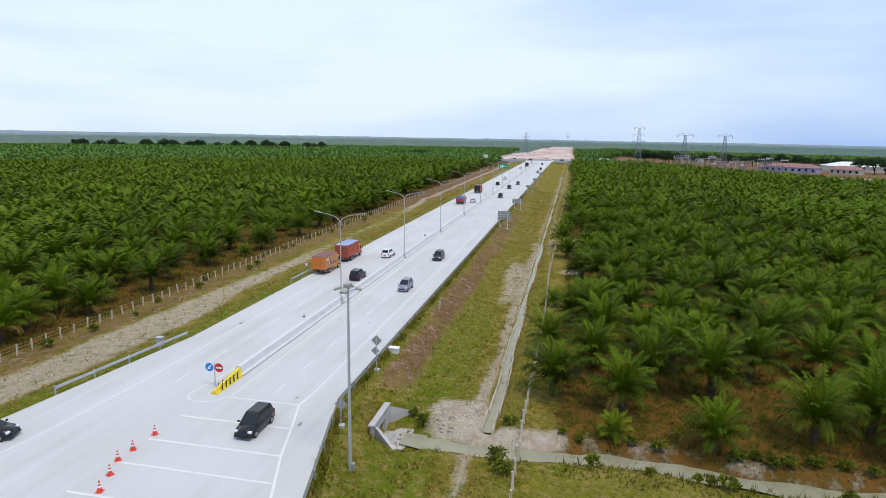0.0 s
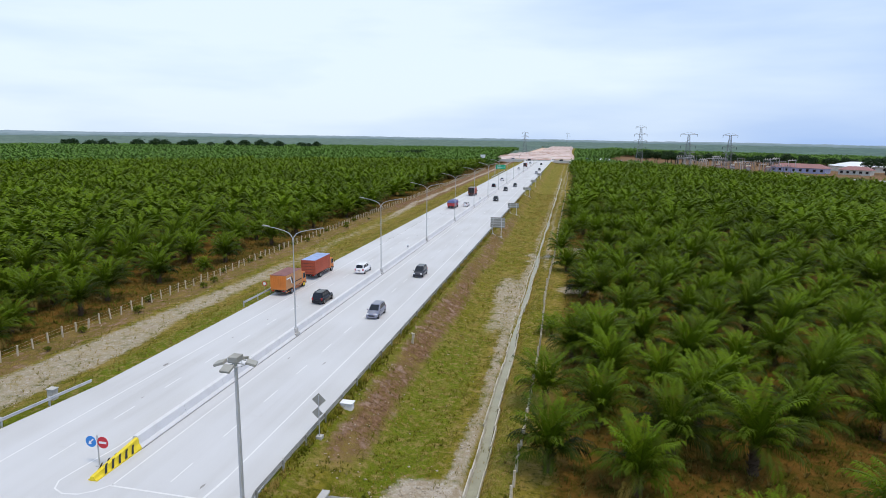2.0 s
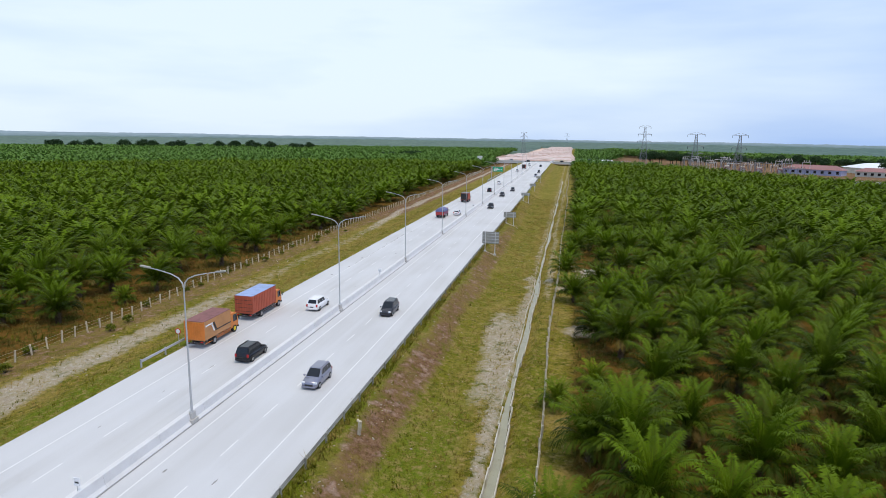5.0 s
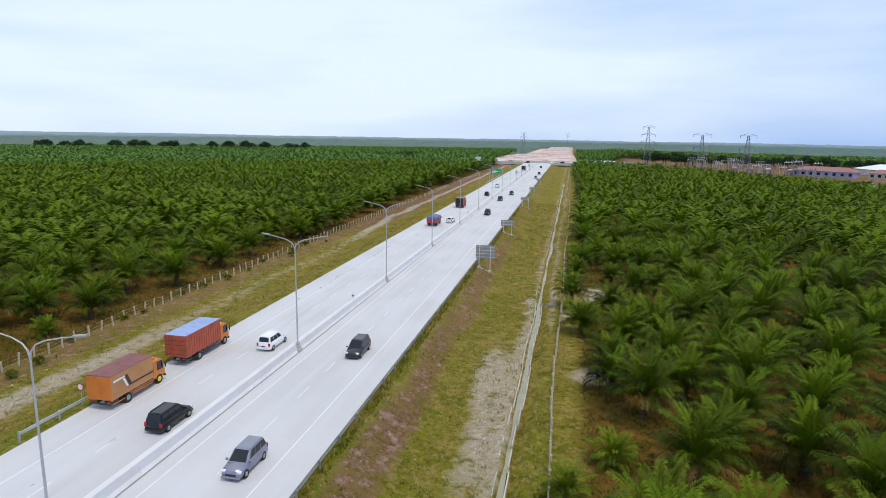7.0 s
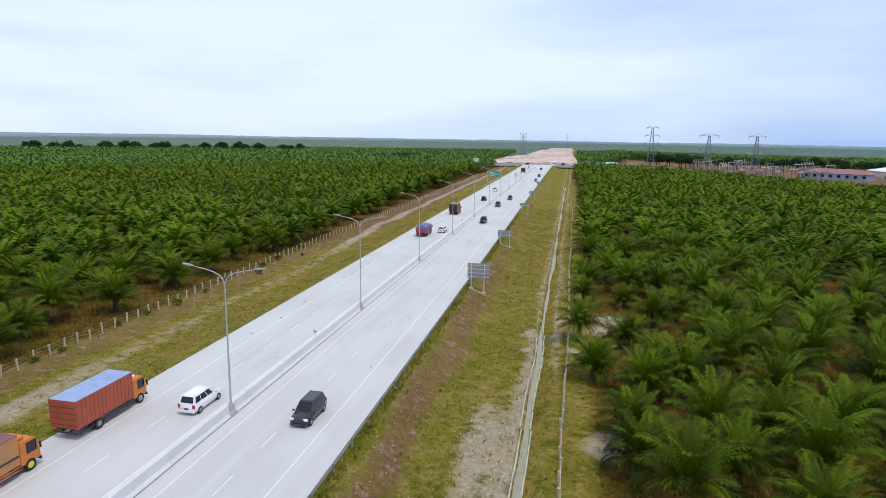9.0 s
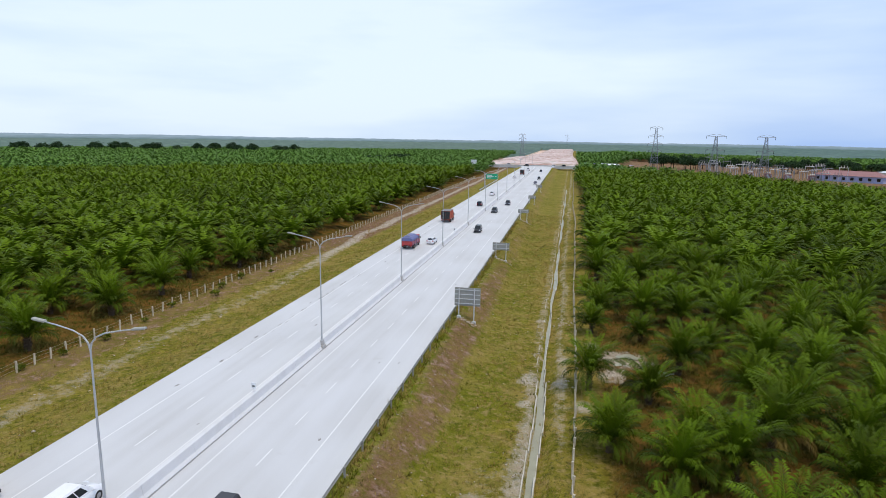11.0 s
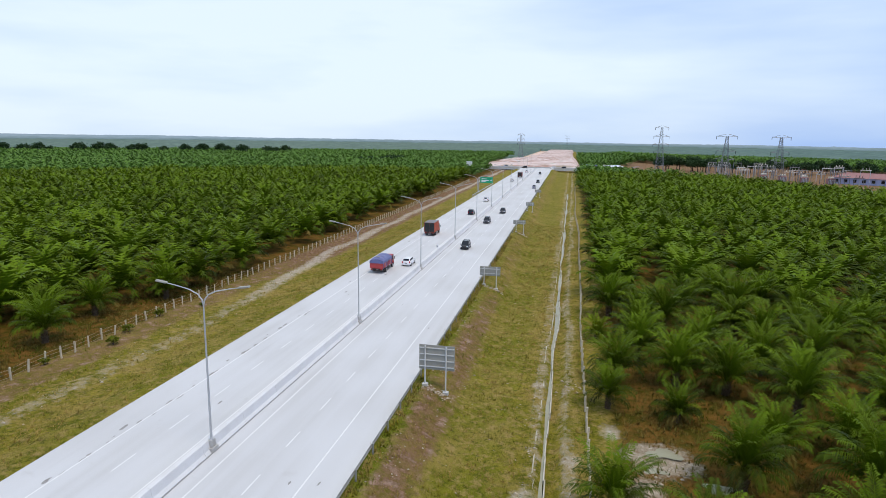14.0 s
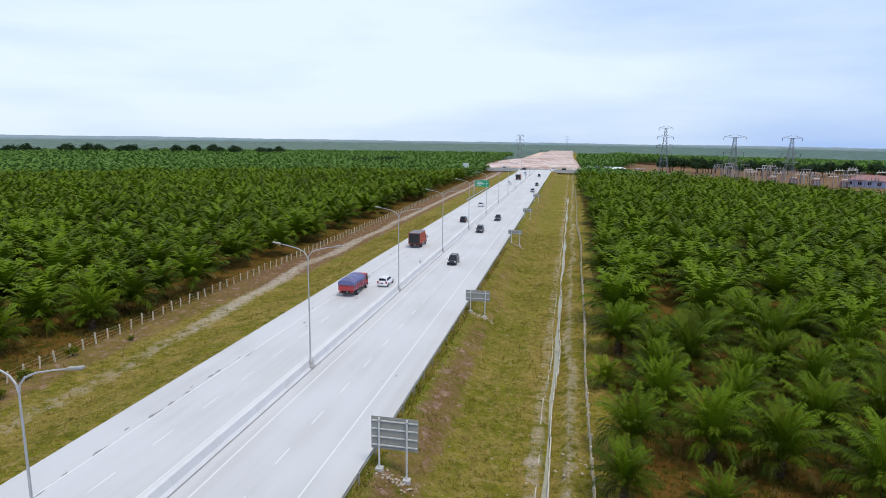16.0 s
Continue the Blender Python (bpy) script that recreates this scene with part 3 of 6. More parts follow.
# ---- more materials ----
M_OLDCONC = plain("weathered_cement", (0.52, 0.48, 0.40), 0.9, amount=1.0, scale=0.45, dirt=(0.42, 0.42, 0.22))
M_YELLOW = plain("yellow_paint", (0.80, 0.62, 0.02), 0.5, amount=0.35)
M_BLACK = plain("black_paint", (0.02, 0.02, 0.02), 0.5, amount=0.2)
M_RED = plain("red_sign_paint", (0.55, 0.015, 0.03), 0.4, amount=0.15)
M_BLUE = plain("blue_sign_paint", (0.02, 0.22, 0.62), 0.4, amount=0.15)
M_SIGNW = plain("white_sign_paint", (0.80, 0.80, 0.80), 0.4, amount=0.15)
M_GREEN = plain("green_sign_paint", (0.01, 0.33, 0.16), 0.4, amount=0.2)
M_ALU = plain("sign_back_aluminium", (0.33, 0.325, 0.285), 0.6, 0.0, amount=0.35, scale=1.0)
M_CARSILVER0 = plain("pale_zinc_rail", (0.62, 0.62, 0.60), 0.6, amount=0.2)
M_CONE = plain("orange_cone_plastic", (0.70, 0.06, 0.03), 0.5, amount=0.2)
M_TYRE = plain("tyre_rubber", (0.018, 0.018, 0.018), 0.85, amount=0.5, dirt=(2.5, 2.2, 1.9))
M_RIM = plain("wheel_rim", (0.35, 0.35, 0.36), 0.4, 0.6, amount=0.4)
M_GLASS = plain("tinted_glass", (0.012, 0.014, 0.016), 0.06, amount=0.1)
M_HEAD = plain("headlight_glass", (0.72, 0.74, 0.76), 0.15, amount=0.1)
M_TAIL = plain("tail_light_plastic", (0.45, 0.01, 0.01), 0.25, amount=0.1)
M_CARBLACK = plain("black_car_paint", (0.016, 0.016, 0.019), 0.18, 0.2, amount=0.2, dirt=(2.0, 1.9, 1.7))
M_CARGREY = plain("dark_grey_car_paint", (0.055, 0.055, 0.065), 0.22, 0.4, amount=0.2)
M_CARSILVER = plain("silver_car_paint", (0.30, 0.30, 0.36), 0.28, 0.6, amount=0.2)
M_CARWHITE = plain("white_car_paint", (0.80, 0.80, 0.81), 0.22, amount=0.12)
M_ORANGE = plain("orange_truck_paint", (0.62, 0.19, 0.03), 0.5, amount=0.45, scale=1.2, dirt=(0.6, 0.6, 0.6))
M_TAN = plain("faded_orange_panel", (0.50, 0.235, 0.085), 0.55, amount=0.4, scale=0.9)
M_RUST = plain("rust_red_panel", (0.42, 0.085, 0.04), 0.55, amount=0.45, scale=1.0)
M_ROOFRED = plain("weathered_maroon_roof", (0.22, 0.085, 0.08), 0.7, amount=0.6, scale=1.4)
M_ROOFBLUE = plain("bleached_blue_roof", (0.28, 0.37, 0.60), 0.6, amount=0.4, scale=1.0)
M_TARP = plain("blue_tarpaulin", (0.14, 0.155, 0.31), 0.7, amount=0.5, scale=2.0)
M_REDWOOD = plain("red_painted_boards", (0.42, 0.05, 0.05), 0.6, amount=0.5, scale=2.0)
M_CHASSIS = plain("dark_chassis_steel", (0.05, 0.04, 0.035), 0.7, amount=0.5)
M_CANVAS = plain("grey_canvas", (0.22, 0.21, 0.22), 0.9, amount=0.5)
M_ROOFWHITE = plain("white_sheet_roof", (0.75, 0.78, 0.80), 0.5, amount=0.25, scale=0.2)
M_TILE = plain("red_tile_roof", (0.30, 0.15, 0.14), 0.8, amount=0.4)
M_WALL = plain("cream_render", (0.62, 0.60, 0.52), 0.85, amount=0.4, scale=0.3)
M_LAVENDER = plain("pale_blue_render", (0.42, 0.44, 0.62), 0.8, amount=0.4, scale=0.3)
M_RUBBLE = plain("limestone_rubble", (0.46, 0.39, 0.29), 0.9, amount=0.5)


def laterite():
    m, nt, b = tree("laterite_earth")
    band = noise_node(nt, 1.0, 5, 0.65, (0.010, 0.07, 0.0))
    spot = noise_node(nt, 0.12, 5, 0.65)
    # Pink is kept pale and greyish, with distance haze mixed into the colour.
    c = mixc(nt, span(nt, band, 0.46, 0.56), (0.60, 0.47, 0.43), (0.36, 0.215, 0.16))
    c = mixc(nt, span(nt, spot, 0.50, 0.66, 0, 0.75), c, (0.66, 0.60, 0.57))
    c = mixc(nt, span(nt, noise_node(nt, 0.05, 4), 0.58, 0.66, 0, 0.6), c, (0.24, 0.22, 0.12))
    nt.links.new(c, b.inputs["Base Color"])
    b.inputs["Roughness"].default_value = 0.95
    bump(nt, b, spot, 0.6, 0.4)
    return m


M_LATERITE = laterite()
M_STAIN = plain("worn_concrete_patch", (0.27, 0.26, 0.25), 0.85, amount=0.5, scale=3)
M_BARK = plain("bark", (0.07, 0.05, 0.035), 0.95, amount=0.5)
M_LATTICE = plain("lattice_steel", (0.20, 0.21, 0.23), 0.5, 0.4, amount=0.3)
M_ASPHALT = plain("pale_service_road", (0.42, 0.42, 0.43), 0.85, amount=0.4, scale=0.15)


# ---- street lamps on the median ----
def street_lamp():
    ob = tagged(empty("street_lamp", XM, 82.4, 0), "tall grey steel street lamp with two curved arms", "street lamp", group="median street lamps")
    b = bmesh.new()
    box(b, -0.14, 0.42, -0.45, 0.45, 0.0, 0.42, 0.05)
    box(b, -0.12, 0.30, -0.28, 0.28, 0.42, 1.0, 0.04)
    part("pedestal", b, M_CONC, ob, "grey concrete lamp pedestal")
    b = bmesh.new()
    bend(b, [(0.1, 0, 0.9), (0.1, 0, 4.5), (0.1, 0, 8.5), (0.1, 0, 12.0)], [0.10, 0.082, 0.066, 0.055], 10)
    tube(b, (0.1, 0, 0.98), (0.1, 0, 1.06), 0.21, n=10)
    part("pole", b, M_STEEL, ob)
    for s in (-1, 1):
        b = bmesh.new()
        pts = [(0.1, 0, 11.9), (0.1 + s * 0.12, 0, 12.35), (0.1 + s * 0.45, 0, 12.75), (0.1 + s * 1.1, 0, 13.05), (0.1 + s * 2.2, 0, 13.3), (0.1 + s * 3.1, 0, 13.45)]
        bend(b, pts, [0.06, 0.055, 0.05, 0.045, 0.04, 0.038], 8)
        arm = part("arm", b, M_STEEL, ob)
        b = boxm(-0.45, 0.45, -0.15, 0.15, -0.07, 0.08, bevel=0.05)
        head = part("lamp_head", b, M_ALU, arm, "flat grey lamp head")
        head.matrix_basis = pose(0.1 + s * 3.45, 0, 13.52, 0, -s * 8, 0)
    return ob


lamp = street_lamp()
for k in range(1, 14):
    copy_thing(lamp, pose(XM, 82.4 + 34.45 * k, 0))


# ---- high mast floodlight on the verge ----
def flood_mast():
    x, y = -15.6, 40.9
    ob = tagged(empty("floodlight_mast", x, y, -2.25), "tall grey steel mast with a ring of floodlights", "floodlight mast")
    part("footing", boxm(-0.45, 0.45, -0.45, 0.45, -0.3, 0.45, bevel=0.04), M_CONC, ob, "grey concrete footing block")
    b = bmesh.new()
    bend(b, [(0, 0, 0.4), (0, 0, 5), (0, 0, 10.5), (0, 0, 16.0)], [0.16, 0.13, 0.105, 0.08], 12)
    tube(b, (0, 0, 0.45), (0, 0, 0.55), 0.28, n=12)
    part("pole", b, M_STEEL, ob)
    b = bmesh.new()
    for i in range(12):
        a, c = 2 * math.pi * i / 12, 2 * math.pi * (i + 1) / 12
        tube(b, (0.55 * math.cos(a), 0.55 * math.sin(a), 16.0), (0.55 * math.cos(c), 0.55 * math.sin(c), 16.0), 0.035, n=6)
    for a in (0, 2.1, 4.2):
        tube(b, (0, 0, 16.0), (0.55 * math.cos(a), 0.55 * math.sin(a), 16.0), 0.03, n=6)
    part("lamp_ring", b, M_STEEL, ob)
    for k, a in enumerate((0.3, 1.7, 3.3, 4.7)):
        f = part("floodlight", boxm(-0.22, 0.30, -0.26, 0.26, -0.07, 0.07, bevel=0.03), M_ALU, ob, "grey floodlight head")
        f.matrix_basis = pose(0.72 * math.cos(a), 0.72 * math.sin(a), 16.02, 0, 18, math.degrees(a))
    part("control_box", boxm(-0.25, 0.25, -0.3, 0.3, 16.1, 16.4, bevel=0.03), M_ALU, ob)
    part("wall_box", boxm(0.16, 0.36, -0.2, 0.2, 1.6, 2.2, bevel=0.02), M_ALU, ob)


flood_mast()


# ---- sign boards seen from behind on the verge ----
def back_sign(x, y, w, z0, z1, lx, rx):
    ob = tagged(empty("road_sign", x, y, 0), "large aluminium road sign on two posts, its bare back showing", "road sign", group="verge sign boards")
    g = ground_z(x, y)
    part("board", boxm(-w / 2, w / 2, 0, 0.04, z0, z1, bevel=0.012), M_ALU, ob, "dull aluminium sign board")
    n = max(2, int((z1 - z0) / 0.6))
    for i in range(n):
        z = z0 + (z1 - z0) * (i + 0.5) / n
        part("stiffener", boxm(-w / 2 + 0.05, w / 2 - 0.05, -0.06, -0.003, z - 0.045, z + 0.045), M_CARSILVER0, ob)
    for px in (lx - x, rx - x):
        gz = ground_z(x + px, y)
        part("post", tube(bmesh.new(), (px, -0.12, gz - 0.1), (px, -0.12, z1 - 0.05), 0.075, n=10), M_CARSILVER0, ob)
        part("footing", boxm(px - 0.28, px + 0.28, -0.4, 0.16, gz - 0.25, gz + 0.22, bevel=0.03), M_CONC, ob, "pale concrete footing")
    for i in range(4):
        part("bracket", boxm(lx - x - 0.1 if i % 2 else rx - x - 0.1, (lx if i % 2 else rx) - x + 0.1, -0.2, -0.062, z0 + 0.25 + (i // 2) * (z1 - z0 - 0.5) - 0.03, z0 + 0.25 + (i // 2) * (z1 - z0 - 0.5) + 0.03), M_STEEL, ob)


back_sign(-18.1, 168.5, 3.65, 1.45, 4.05, -19.27, -17.13)
back_sign(-18.4, 212.2, 3.5, 1.4, 3.0, -19.4, -17.3)
back_sign(-18.5, 272.4, 3.2, 1.9, 3.0, -19.3, -17.33)
back_sign(-18.9, 320.0, 2.8, 1.6, 2.8, -19.8, -18.0)
back_sign(-19.0, 372.0, 2.6, 1.6, 2.8, -19.8, -18.2)


def warning_sign(x, y, z, size, plate=False):
    ob = tagged(empty("warning_sign", x, y, 0), "diamond warning sign on a thin steel post, seen from behind", "road sign")
    g = ground_z(x, y)
    part("post", tube(bmesh.new(), (0, -0.06, g - 0.1), (0, -0.06, z + size * 0.5), 0.045, n=8), M_STEEL, ob)
    d = part("plate", boxm(-size / 2, size / 2, -0.012, 0.012, -size / 2, size / 2, bevel=0.008), M_ALU, ob, "bare grey back of a diamond plate")
    d.matrix_basis = pose(0, 0, z, 0, 45, 0)
    if plate:
        d = part("plate", boxm(-size * 0.4, size * 0.4, -0.012, 0.012, -size * 0.4, size * 0.4, bevel=0.008), M_ALU, ob)
        d.matrix_basis = pose(-0.15, 0, z - 1.15, 0, 45, 0)
    part("footing", boxm(-0.26, 0.26, -0.26, 0.26, g - 0.2, g + 0.22, bevel=0.03), M_CONC, ob, "pale concrete footing")


warning_sign(-19.5, 59.4, 3.2, 0.85, True)
warning_sign(-18.5, 46.5, 1.9, 0.85)
wb = tagged(empty("utility_box", -19.3, 65.3, ground_z(-19.3, 65.3)), "small white utility box on the grassy slope", "utility box")
part("box_body", boxm(-0.55, 0.55, -0.35, 0.35, -0.1, 0.55, bevel=0.03), M_SIGNW, wb)
part("lid", boxm(-0.62, 0.62, -0.42, 0.42, 0.55, 0.64, bevel=0.02), M_SIGNW, wb)
stump = tagged(empty("marker_post", -18.2, 84.6, ground_z(-18.2, 84.6)), "leaning pale marker post in the grass", "marker post")
m_ = part("post", boxm(-0.14, 0.14, -0.12, 0.12, -0.2, 1.3, bevel=0.03), M_POST, stump)
m_.matrix_basis = pose(0, 0, 0, 4, 7, 0)
part("cap", boxm(-0.16, 0.0, -0.15, 0.15, 1.2, 1.34, bevel=0.02), M_POST, stump)


# ---- head of the median: striped block, sign pair, cones ----
def striped_block():
    ob = tagged(empty("crash_block", XM, 49.4, 0), "yellow and black striped concrete nose block of the median", "traffic block")
    prof = [(-0.38, 0.0), (-0.38, 0.15), (-0.2, 0.5), (-0.15, 0.95), (0.15, 0.95), (0.2, 0.5), (0.38, 0.15), (0.38, 0.0)]
    b = prism(bmesh.new(), prof, "y", 0.0, 4.7)
    for v in b.verts:
        if v.co.y < 0.1:
            v.co.z *= 0.35
        v.co.x *= 1.0
    part("block", b, M_YELLOW, ob, "worn yellow painted concrete block")
    for i in range(6):
        y = 0.75 + i * 0.7
        b = bmesh.new()
        for s in (1, -1):
            q = [(0.392 * s, y, 0.14), (0.392 * s, y + 0.26, 0.14), (0.214 * s, y + 0.5, 0.5), (0.188 * s, y + 0.62, 0.70), (0.188 * s, y + 0.36, 0.70), (0.214 * s, y + 0.28, 0.5)]
            vs = [b.verts.new(p) for p in q]
            if y < 4.0:
                b.faces.new((vs[0], vs[1], vs[2], vs[5]))
                b.faces.new((vs[5], vs[2], vs[3], vs[4]))
        bmesh.ops.recalc_face_normals(b, faces=b.faces[:])
        if len(b.faces):
            part("stripe", b, M_BLACK, ob, "black diagonal stripe")
        else:
            b.free()


striped_block()


def disc(r, t, n=28):
    b = bmesh.new()
    tube(b, (0, -t / 2, 0), (0, t / 2, 0), r, n=n)
    return b


def sign_pair():
    ob = tagged(empty("traffic_sign", -33.6, 51.3, 0), "round red no-entry and round blue arrow signs on one post", "traffic sign")
    part("post", tube(bmesh.new(), (0, 0, 0), (0, 0, 2.45), 0.05, n=10), M_STEEL, ob)
    part("base_plate", boxm(-0.2, 0.2, -0.2, 0.2, 0.0, 0.04), M_STEEL, ob)
    r = part("no_entry_disc", disc(0.46, 0.03), M_RED, ob, "red disc with a white bar")
    r.location = (0.52, -0.07, 1.95)
    part("white_bar", boxm(-0.32, 0.32, -0.024, -0.017, -0.085, 0.085), M_SIGNW, r)
    bl = part("arrow_disc", disc(0.44, 0.03), M_BLUE, ob, "blue disc with a white arrow")
    bl.location = (-0.50, -0.07, 1.92)
    b = bmesh.new()
    vs = [b.verts.new((x, -0.021, z)) for x, z in ((0.20, 0.26), (0.26, 0.18), (0.02, -0.05), (0.12, -0.15), (-0.22, -0.24), (-0.12, 0.09), (-0.04, 0.02))]
    b.faces.new(vs)
    part("arrow", b, M_SIGNW, bl, "white arrow")


sign_pair()


def round_sign(x, y, z):
    g = ground_z(x, y)
    ob = tagged(empty("round_sign", x, y, 0), "small round white sign with a red rim on the verge", "traffic sign")
    part("post", tube(bmesh.new(), (0, 0.04, g - 0.1), (0, 0.04, z + 0.2), 0.035, n=8), M_STEEL, ob)
    d = part("disc", disc(0.36, 0.03), M_RED, ob, "red rimmed disc")
    d.location = (0, -0.02, z)
    part("face", disc(0.27, 0.012), M_SIGNW, d, "white face").location = (0, -0.023, 0)


round_sign(-45.7, 99.5, 1.6)


def cone_thing():
    ob = tagged(empty("traffic_cone", -32.84, 41.2, 0), "orange traffic cone with white bands on the concrete", "traffic cone", group="traffic cones")
    part("base", boxm(-0.24, 0.24, -0.24, 0.24, 0, 0.05, bevel=0.015), M_CONE, ob)
    part("cone_body", tube(bmesh.new(), (0, 0, 0.05), (0, 0, 0.85), 0.19, 0.035, 14), M_CONE, ob)
    for z, h in ((0.34, 0.14), (0.60, 0.10)):
        r = 0.19 - 0.155 * (z - 0.05) / 0.8
        r2 = 0.19 - 0.155 * (z + h - 0.05) / 0.8
        part("band", tube(bmesh.new(), (0, 0, z), (0, 0, z + h), r + 0.006, r2 + 0.006, 14), M_SIGNW, ob, "white reflective band")
    return ob


c0 = cone_thing()
for x, y in ((-32.86, 38.6), (-32.87, 36.95), (-32.0, 35.1), (-31.15, 33.1), (-30.6, 30.6)):
    copy_thing(c0, pose(x, y, 0, 0, 0, 40 * x))

# small hazard plate on top of the barrier
for y in (70.2, 136.0, 236.0):
    hp = tagged(empty("marker_plate", XM - 0.21, y, 1.0), "small white marker plate on top of the median barrier", "marker plate", group="median marker plates")
    part("stem", tube(bmesh.new(), (0, 0, -0.01), (0, 0, 0.5), 0.025, n=6), M_STEEL, hp)
    part("plate", boxm(-0.24, 0.24, -0.02, 0.02, 0.35, 0.95, bevel=0.01), M_SIGNW, hp)
    part("plate_bar", boxm(-0.15, 0.15, -0.027, -0.022, 0.55, 0.68), M_BLACK, hp)


# ---- guard rails ----
def guard_rail(xf, y0, y1, side, label, mat=M_STEEL):
    ob = tagged(empty("guard_rail", xf(y0), y0, 0), label, "guard rail")
    x0 = xf(y0)
    prof = [(0.0, 0.42), (0.05, 0.46), (0.05, 0.52), (0.0, 0.57), (0.05, 0.62), (0.05, 0.69), (0.0, 0.73)]
    n = max(1, int((y1 - y0) / 4))
    me = None
    for i in range(n):
        ya, yb = y0 + (y1 - y0) * i / n, y0 + (y1 - y0) * (i + 1) / n
        b = bmesh.new()
        rows = []
        for y in (ya, yb):
            rows.append([b.verts.new((xf(y) - x0 - side * u, y - y0, z)) for u, z in prof])
        rows2 = [[b.verts.new((v.co.x + side * 0.012, v.co.y, v.co.z)) for v in r] for r in rows]
        for k in range(len(prof) - 1):
            b.faces.new((rows[0][k], rows[0][k + 1], rows[1][k + 1], rows[1][k]))
            b.faces.new((rows2[0][k], rows2[1][k], rows2[1][k + 1], rows2[0][k + 1]))
        part("rail_beam", b, mat, ob)
        po = part("post", boxm(-0.06, 0.06, -0.07, 0.07, -0.5, 0.76), mat, ob) if me is None else new("post", me)
        me = po.data
        po.parent = ob
        po.location = (xf(ya) - x0 + side * 0.09, ya - y0, 0)
    return ob


guard_rail(lambda y: right_edge(y) + 0.35, 30, 470, 1, "long dull galvanised guard rail along the road edge", M_OLDSTEEL)
guard_rail(lambda y: left_edge(y) - 0.35, 46, 63.5, -1, "short galvanised guard rail beside the sandy track")
guard_rail(lambda y: XL - 0.6, 92.5, 104.5, -1, "short galvanised guard rail behind the parked truck")
guard_rail(lambda y: XL - 0.6, 362, 430, -1, "galvanised guard rail before the green sign")
kb = tagged(empty("cabinet_box", -46.6, 60.5, ground_z(-46.6, 60.5)), "small grey roadside cabinet behind the guard rail", "cabinet")
part("cabinet_body", boxm(-0.35, 0.35, -0.3, 0.3, -0.2, 1.0, bevel=0.03), M_CONC, kb)
part("cabinet_top", boxm(-0.42, 0.42, -0.37, 0.37, 1.0, 1.08, bevel=0.02), M_CONC, kb)


# ---- fences of concrete posts and wire ----
def post_fence(x, y0, y1, label):
    rng = random.Random(int(y1 - x))
    ob = tagged(empty("fence", x, y0, 0), label, "fence")
    b = boxm(-0.085, 0.085, -0.085, 0.085, -0.4, 1.55, bevel=0.012)
    me = None
    tops = []
    y = y0
    while y < y1:
        dx = 0.9 * noise.noise((y * 0.02, x, 0))
        g = ground_z(x + dx, y)
        if me is None:
            p = part("post", b, M_POST, ob)
            me = p.data
        else:
            p = new("post", me)
            p.parent = ob
        p.matrix_basis = pose(dx, y - y0, g, rng.uniform(-5, 5), rng.uniform(-5, 5), rng.uniform(0, 90))
        p.scale = (1, 1, rng.uniform(0.86, 1.04))
        tops.append((dx, y - y0, g))
        y += 2.2 * rng.uniform(0.93, 1.07)
    for h in (0.45, 0.9, 1.3):
        part("wire", bend(bmesh.new(), [(a, c, z + h) for a, c, z in tops], [0.014] * len(tops), 3), M_POST, ob, "thin fence wire")


post_fence(-63.7, 40, 470, "weathered concrete post and wire fence along the plantation")
post_fence(-3.25, 30, 470, "weathered concrete post and wire fence beside the ditch")


# ---- drainage ditch, culvert and stream ----
def ditch():
    ob = tagged(empty("drainage_ditch", -6.6, 53, 0), "grey concrete lined drainage ditch with muddy water and sand", "ditch", kind="structure")
    y, me = 0.0, []
    rng = random.Random(5)
    segs = 0
    for i in range(90):
        ln = 4.0
        b = bmesh.new()
        y0, y1 = i * ln, i * ln + ln - 0.03
        dx = 0.16 * math.sin(i * 0.9) + 0.16 * math.sin(i * 0.37) + 0.006 * min(i, 30) * -3
        for s in (-1, 1):
            sunk = (0.34 * rng.random() if s > 0 else 0.16 * rng.random() ** 2) if i > 4 else 0.0
            w = (0.42 if i > 4 else 0.48) + rng.uniform(-0.025, 0.025)
            prism(b, [(dx + s * w, -2.18 - sunk), (dx + s * (w + 0.10), -2.18 - sunk), (dx + s * (w + 0.12), -2.8), (dx + s * 0.34, -2.8)], "y", y0, y1)
        part("ditch_segment", b, M_OLDCONC, ob)
    b = bmesh.new()
    rows = []
    for i in range(121):
        yy = i * 3.0
        j = yy / 4.0
        dx = 0.16 * math.sin(j * 0.9) + 0.16 * math.sin(j * 0.37) + 0.006 * min(j, 30) * -3
        rows.append([b.verts.new((dx + s * 0.42, yy, -2.56 + 0.04 * math.sin(i))) for s in (-1, 1)])
    for p, q in zip(rows, rows[1:]):
        b.faces.new((p[0], p[1], q[1], q[0]))
    part("ditch_bed", b, M_WATER, ob, "thin muddy water on the ditch bed")


ditch()


